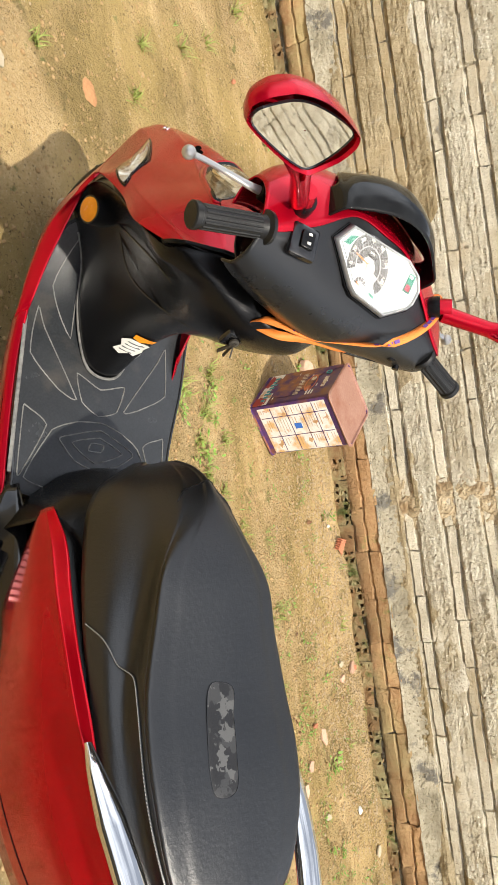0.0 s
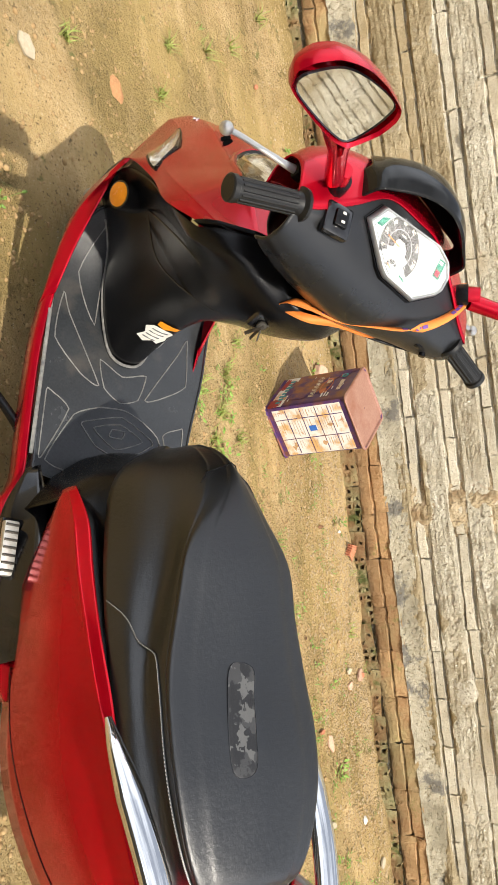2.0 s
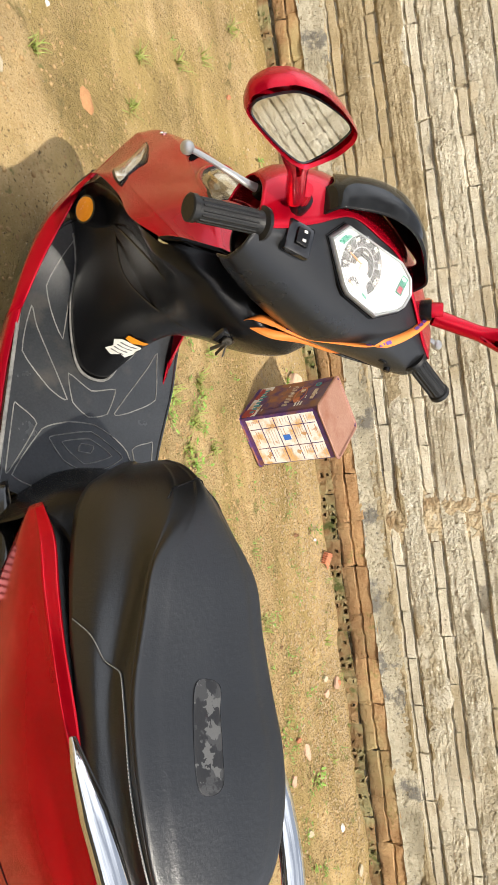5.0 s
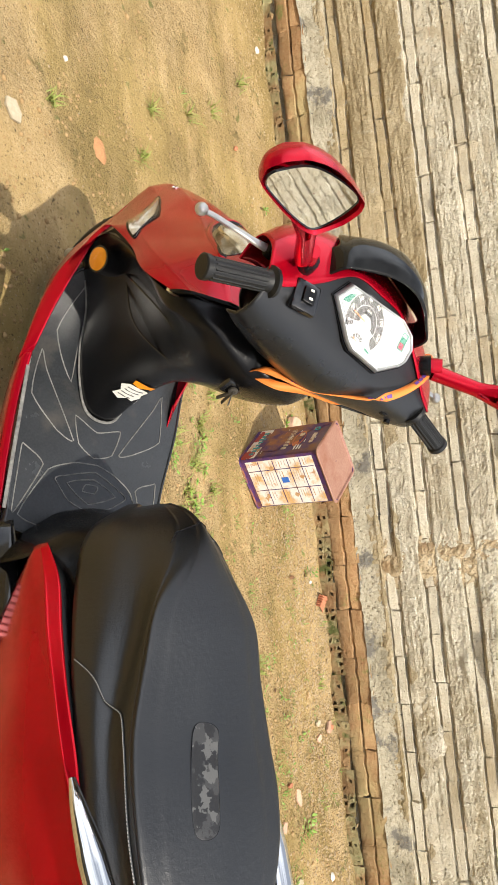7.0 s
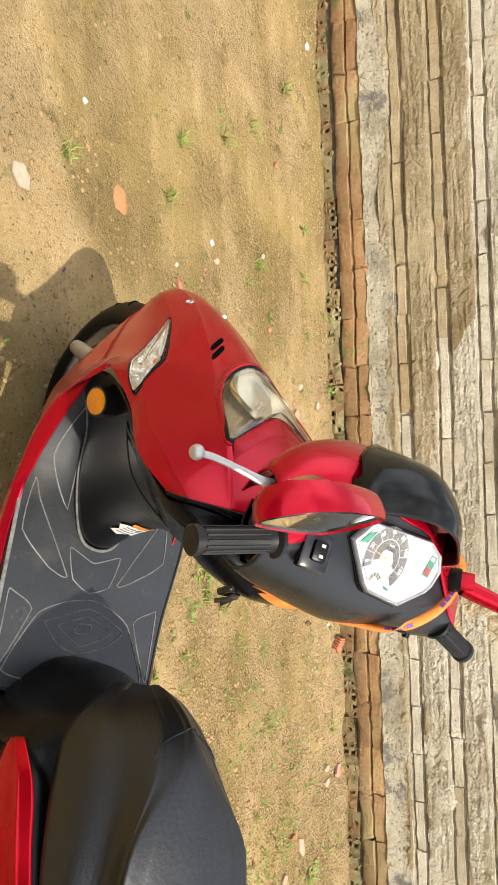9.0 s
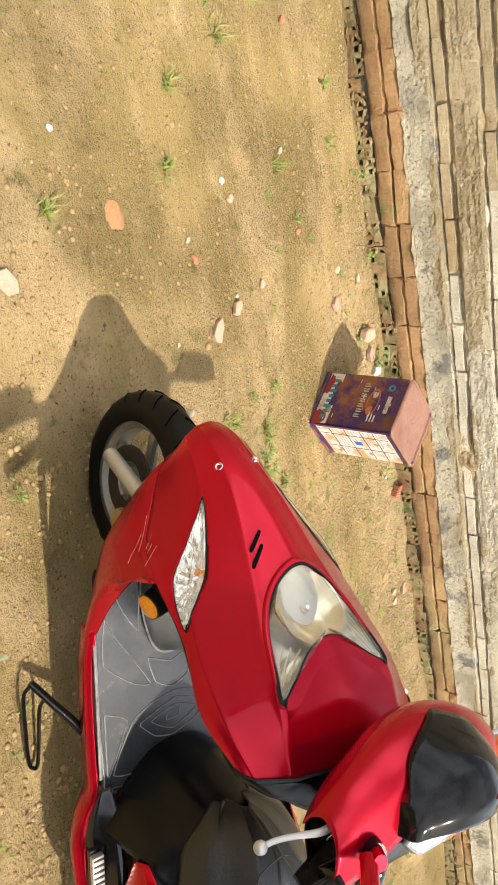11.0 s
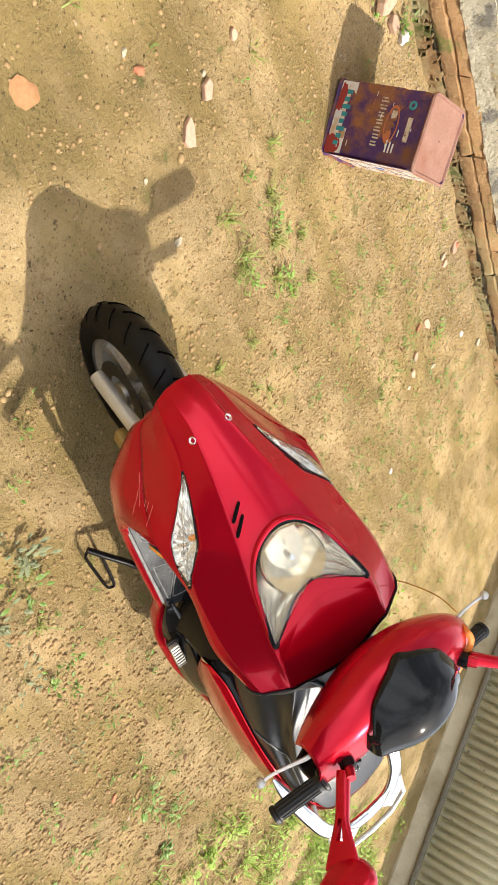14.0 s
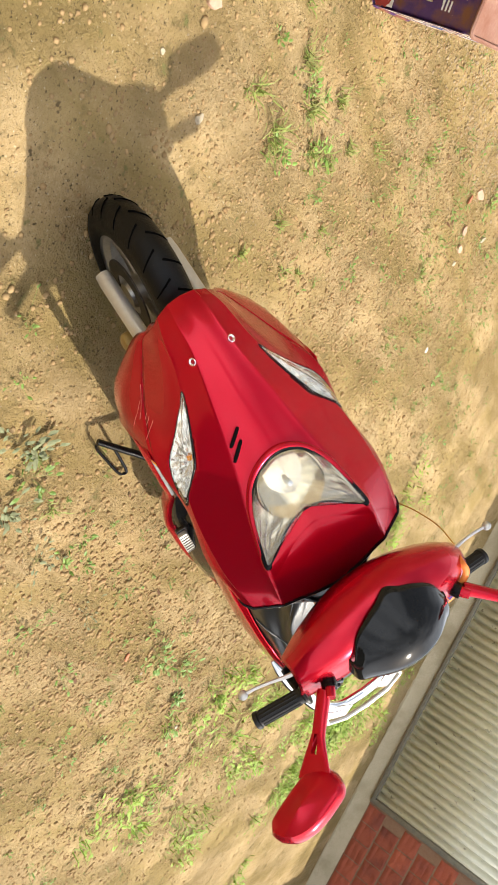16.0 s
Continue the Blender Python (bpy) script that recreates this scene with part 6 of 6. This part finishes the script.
WEEDS = [  # x, y, leaves, size, spread, rise, material
    (2.32, .30, 26, .020, .03, .03, WEED), (2.44, .12, 30, .022, .035, .04, WEED), (2.52, .33, 22, .018, .03, .03, WEED), (2.50, .56, 14, .015, .03, .025, WEED), (3.42, .28, 30, .022, .03, .05, WEED), (3.38, -.25, 16, .020, .03, .04, WEED),
    (3.22, .05, 18, .016, .04, .03, WEED), (3.20, -.10, 14, .014, .03, .03, WEED), (3.12, -1.28, 26, .024, .03, .03, WEED), (3.10, -1.62, 18, .018, .03, .03, WEED), (2.90, -.98, 14, .016, .03, .02, WEED), (3.30, 1.40, 12, .018, .02, .03, WEED),
    (1.24, .60, 30, .030, .06, .07, DRYWEED), (1.17, .50, 22, .026, .05, .05, WEED), (1.06, .52, 26, .024, .05, .04, DRYWEED), (.66, -.66, 44, .028, .07, .06, WEED), (.62, -.92, 36, .026, .06, .05, WEED), (.90, -.20, 16, .018, .03, .03, WEED),
    (.58, -.12, 14, .018, .04, .03, WEED), (.98, .08, 14, .018, .03, .03, WEED), (.80, -.08, 14, .016, .04, .02, DRYWEED), (.72, .18, 16, .02, .05, .03, WEED), (.95, .30, 20, .02, .05, .03, DRYWEED), (.45, -.45, 14, .018, .03, .03, WEED),
    (.35, -.75, 16, .018, .04, .03, WEED), (3.30, .42, 14, .016, .03, .03, WEED), (3.46, .72, 12, .016, .02, .04, WEED), (3.44, 1.05, 10, .016, .02, .04, WEED), (2.96, -.08, 10, .012, .02, .02, WEED),
    (1.05, 0.17, 14, 0.020, .03, .03, WEED), (0.97, -0.10, 12, 0.018, .03, .03, WEED), (0.78, -0.51, 12, 0.018, .03, .03, WEED), (0.96, 0.19, 14, 0.020, .03, .03, WEED), (1.12, 0.07, 10, 0.014, .03, .03, WEED), (0.29, -0.61, 14, 0.020, .03, .03, WEED), (0.20, -0.46, 12, 0.018, .03, .03, WEED), (0.46, -1.02, 34, 0.030, .03, .03, WEED), (0.29, -1.13, 26, 0.026, .03, .03, WEED), (0.12, -0.83, 16, 0.020, .03, .03, WEED), (1.51, 0.79, 12, 0.016, .03, .03, WEED), (1.39, 0.72, 10, 0.014, .03, .03, WEED), (-0.15, -1.39, 18, 0.022, .03, .03, WEED), (0.00, -0.47, 14, 0.018, .03, .03, WEED),
]
for k, (tx, ty, n_, sz, sp, rise, mat) in enumerate(WEEDS):
    bm = bmesh.new()
    leaves(bm, random.Random(k + 500), 0, 0, n_, sz, sp, rise)
    thing("weed", "grey-green weed with withered leaves in the soil" if mat is DRYWEED else "low green weed with small oval leaves", "weed", pose(tx, ty, ground_z(tx, ty) - .001), group="weeds", bm=bm, mat=mat, smooth=False)
bm = bmesh.new()
rng = random.Random(77)
CLUMPS = [(rng.gauss(-.2, .75), rng.gauss(-3.0, .95)) for _ in range(10)] + [(rng.gauss(.12, .26), rng.gauss(-3.85, .75)) for _ in range(24)]
for k in range(430):
    cx, cy = CLUMPS[k % len(CLUMPS)]
    gx, gy = rng.gauss(cx, .13), rng.gauss(cy, .16)
    if -5.3 < gy:
        if rng.random() < .5:
            blades(bm, rng, gx, gy, 16, .09, .05, .003)
        else:
            leaves(bm, rng, gx, gy, 24, .030, .06, .06)
for v in bm.verts:
    v.co.z += ground_z(v.co.x, v.co.y)
thing("grass_patch", "patchy green grass and weeds in front of the gate", "grass", kind="stuff", bm=bm, mat=material("sunny_weed", (0.16, 0.28, 0.02), (0.34, 0.46, 0.06), rough=0.6, scale=9, fine=60, third=(0.30, 0.30, 0.08), third_scale=5, third_at=0.60), smooth=False)

bm = bmesh.new()
rng = random.Random(91)
for k in range(640):
    if k >= 450:
        gx, gy = rng.gauss(2.75, .34), rng.uniform(-2.6, -.2)
    elif k >= 330:
        gx, gy = rng.uniform(1.3, 3.3), rng.uniform(-4.9, -1.5)
    elif k < 190:
        gx, gy = rng.uniform(-.5, 1.35), rng.uniform(-1.9, .75)
    else:
        gx, gy = rng.uniform(2.1, 3.45), rng.gauss(-.6, .8)
    if rng.random() < .6:
        leaves(bm, rng, gx, gy, rng.randint(3, 9), rng.uniform(.008, .017) * (1.7 if 330 <= k < 450 else 1), .013 * (2 if k >= 330 else 1), .016)
    else:
        blades(bm, rng, gx, gy, rng.randint(4, 10), rng.uniform(.025, .05), .012, .0014)
for v in bm.verts:
    v.co.z += ground_fine(v.co.x, v.co.y)
thing("weed_seedlings", "scattered tiny green seedlings in the sandy soil", "seedlings", kind="stuff", bm=bm, mat=WEED, smooth=False)
bm = bmesh.new()
for k in range(70):
    gx, gy = (rng.uniform(-.4, 1.3), rng.uniform(-1.8, .7)) if k < 48 else (rng.uniform(2.3, 3.4), rng.uniform(-1.6, .2))
    leaves(bm, rng, gx, gy, 1, rng.uniform(.012, .034), .006, .010)
for v in bm.verts:
    v.co.z += ground_fine(v.co.x, v.co.y)
thing("dead_leaves", "small curled brown dead leaves and bark bits", "leaves", kind="stuff", bm=bm,
      mat=material("dead_leaf", (0.10, 0.05, 0.025), (0.20, 0.10, 0.045), rough=0.8, scale=30), smooth=False)

# ---- pieces of the walls ----
P_EAST, P_MUDDY = [], []
rng = random.Random(31)
BL, BH = .2135, .174
for c in range(11):
    z = .3685 + BH * c
    off = (-.032 if c % 2 == 0 else -.360) - BL / 2
    for k in range(-26, 28):
        y = BL * k + off
        (P_MUDDY if c < 2 and y > .45 + .35 * c + .5 * noise.noise(Vector((y * 1.3, c, 3.0))) else P_EAST).append(
            pose(WX - .003 + rng.uniform(-.002, .002), y, z + rng.uniform(-.003, .003), rng.uniform(-.5, .5), 0, rng.uniform(-.4, .4)))
lay("brick", [brick_mesh("brick", 100 + k, BL, BH) for k in range(14)], P_EAST, wall_east, lambda p: -2.4 < p.y < 3.1 and p.z < 2.2, "far_bricks", BRICKFACE, "further limed bricks of the wall")
lay("muddy_brick", [brick_mesh("muddy_brick", 150 + k, BL, BH, mat=MUDBRICK) for k in range(8)], P_MUDDY, wall_east, lambda p: -2.4 < p.y < 3.1, "far_muddy_bricks", MUDBRICK, "further mud-stained bricks of the wall")
P_FOOT = [pose(WX - .036 + rng.uniform(-.004, .004), .2125 * k - .028 - .106 + rng.uniform(-.003, .003), .169 + rng.uniform(-.003, .003), rng.uniform(-.8, .8), rng.uniform(-5, -1), rng.uniform(-.8, .8)) for k in range(-26, 28)]
lay("footing_brick", [brick_mesh("footing_brick", 200 + k, .2150, .134, 0, FOOTBRICK, .016, .011, .004, .018) for k in range(7)], P_FOOT, wall_east, lambda p: -2.4 < p.y < 3.1, "far_footing_bricks", FOOTBRICK, "further footing bricks")


HOLEBRICK = material("hollow_clay", (0.26, 0.155, 0.075), (0.40, 0.27, 0.14), rough=0.95, scale=14, fine=70, bump=0.012, bump_scale=70, third=(0.36, 0.32, 0.17), third_scale=7, third_at=0.5,
                     fourth=(0.13, 0.15, 0.05), fourth_scale=9, fourth_at=0.58, random_tint=0.2, specular=0.2)


def hollow_end(name, seed):
    """A brick seen end-on, its small ragged holes in two rows, some of them choked with soil."""
    rng = random.Random(seed)
    bm = bmesh.new()
    w, h = .0355, .036
    for r in range(3):
        for c in range(6):
            y0, z0 = -.1065 + c * w, -.054 + r * h
            outer = [bm.verts.new((0, y0 + a * w, z0 + b * h)) for a, b in ((0, 0), (1, 0), (1, 1), (0, 1))]
            if rng.random() < (.88 if r == 0 else .36):
                bm.faces.new(outer)
                continue
            m, inner, back = rng.uniform(.20, .36), [], []
            for a, b in ((0, 0), (1, 0), (1, 1), (0, 1)):
                a_, b_ = (m if a == 0 else 1 - m) + rng.uniform(-.16, .16), (m if b == 0 else 1 - m) + rng.uniform(-.16, .16)
                inner.append(bm.verts.new((rng.uniform(-.004, .003), y0 + a_ * w, z0 + b_ * h)))
                back.append(bm.verts.new((.034, y0 + a_ * w, z0 + b_ * h)))
            for i in range(4):
                q = (i + 1) % 4
                bm.faces.new((outer[i], outer[q], inner[q], inner[i]))
                bm.faces.new((inner[i], inner[q], back[q], back[i]))
            bm.faces.new(back)
    bmesh.ops.remove_doubles(bm, verts=bm.verts, dist=.0002)
    for v in bm.verts:
        if v.co.x < .01:
            v.co.x += rng.uniform(-.004, .004)
    return mesh_from(name, bm, HOLEBRICK, smooth=False)


P_HOLE = [pose(WX - .055 + rng.uniform(-.006, .006), .213 * k + rng.uniform(-.004, .004), .062 - (.014 if k > 3 else 0) + rng.uniform(-.012, .004), rng.uniform(-5, 5), rng.uniform(-8, 0), rng.uniform(-3, 3)) for k in range(-26, 28)]
lay("hollow_brick", [hollow_end("hollow_brick", 300 + k) for k in range(6)], P_HOLE, wall_east, lambda p: -2.4 < p.y < 3.1, "far_hollow_bricks", HOLEBRICK, "further hollow bricks")
rows = []
for k in range(-220, 132):
    y = k * .025
    j = lambda s: .007 * noise.noise(Vector((y * 9, s, 2.2))) + .006 * noise.noise(Vector((y * 31, s, 8.2)))
    rows.append([(WX - .044 + j(0), y, .228 + j(5)), (WX - .034 + j(1), y, .240 + j(6)), (WX - .025 + j(2), y, .258 + j(7)), (WX - .016 + j(3), y, .285 + j(8)), (WX - .010 + j(4) * .7, y, .320 + j(9)), (WX + .008, y, .348 + j(9))])
part("mortar_fillet", grid(rows), GREYBAND, wall_east, "grey cement fillet above the footing", smooth=False)


def skin(name, label, y0, y1, z0, z1, step, deep, mat):
    """A rough coat of mortar whose surface rises out of the bricks or sinks into them."""
    ny, nz = int((y1 - y0) / step), int((z1 - z0) / step)
    vs, fs = [], []
    for a in range(ny + 1):
        for b in range(nz + 1):
            y, z = y0 + (y1 - y0) * a / ny, z0 + (z1 - z0) * b / nz
            wob = .6 * noise.noise(Vector((y * 24, z * 24, 1.1))) + .55 * noise.noise(Vector((y * 58, z * 58, 4.4))) + .5 * noise.noise(Vector((y * 120, z * 120, 6.1))) + .55 * noise.noise(Vector((y * 6, z * 80, 7.3)))
            vs.append((WX - .002 - deep(y, z) - .0075 * wob, y, z))
    for a in range(ny):
        for b in range(nz):
            q = a * (nz + 1) + b
            fs.append((q, q + 1, q + nz + 2, q + nz + 1))
    me = bpy.data.meshes.new(name)
    me.from_pydata(vs, [], fs)
    me.materials.append(mat)
    ob = new(name, me)
    ob.parent = wall_east
    tagged(ob, label, kind="stuff")


def bed_coat(y, z):
    """Thick over the beds between the courses, gone over the grooved strips but for smears."""
    u = abs((z - .3685 + BH / 2) % BH - BH / 2)
    big = noise.noise(Vector((y * 2.3, z * 3.1, 9.0))) + .5 * noise.noise(Vector((y * 6.5, z * 6.5, 3.0)))
    return -.030 + .0355 * min(1, max(0, (u - .022) / .016)) + .013 * big + (.012 * min(1, max(0, (big - .50) / .2)))


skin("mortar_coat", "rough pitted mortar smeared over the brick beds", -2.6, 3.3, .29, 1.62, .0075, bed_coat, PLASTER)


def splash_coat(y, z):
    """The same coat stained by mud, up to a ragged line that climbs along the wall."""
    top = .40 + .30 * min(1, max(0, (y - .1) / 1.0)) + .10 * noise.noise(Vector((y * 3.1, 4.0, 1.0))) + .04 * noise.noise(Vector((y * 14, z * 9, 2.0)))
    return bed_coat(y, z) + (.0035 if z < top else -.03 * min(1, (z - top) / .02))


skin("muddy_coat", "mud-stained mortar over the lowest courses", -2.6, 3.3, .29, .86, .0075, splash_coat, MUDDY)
MUD = material("mud_smear", (0.50, 0.39, 0.24), (0.64, 0.53, 0.36), rough=0.95, scale=14, fine=60, bump=0.012, bump_scale=50, specular=0.2, third=(0.32, 0.22, 0.12), third_scale=9, pits=0.3)


def mud_coat(y, z):
    cy_ = -.24 + .05 * noise.noise(Vector((z * 4, 2.0, 1.0)))
    edge = 1 - ((y - cy_) / .085) ** 2 - max(0, (z - .74) / .14) ** 2 - max(0, (.36 - z) / .05) ** 2
    return .006 * min(1.2, edge * 1.2) + .009 * noise.noise(Vector((y * 13, z * 13, 8.0))) + .005 * noise.noise(Vector((y * 30, z * 30, 2.0))) - .001


skin("mud_coat", "brown mud smeared over the wall", -.42, -.06, .30, .95, .010, mud_coat, MUD)
bm = rock(91, (.022, .075, .070))
part("mortar_lump", moved(bm, Matrix.Translation((WX + .008, -1.045, .475))), material("cement_lump", (0.62, 0.56, 0.43), (0.76, 0.70, 0.57), rough=0.95, scale=20, bump=0.02, bump_scale=70, pits=0.4, pit_shade=(0.45, 0.38, 0.27)), wall_east, "pale lump of cement")
P_S = []
for c in range(8):
    for k in range(26):
        P_S.append(pose(-.90 - .2 * k - .1 * (c % 2), -.006 + .0, .26 + .2 * c) @ pose(0, 0, 0, 0, 0, -90))
lay("brick", [brick_mesh("red_brick", 400 + k, .188, .188, .031, REDBRICK, .002, .003, .008, 0) for k in range(4)], P_S, wall_south, lambda p: p.x > -2.7, "far_bricks", REDBRICK, "further red bricks")
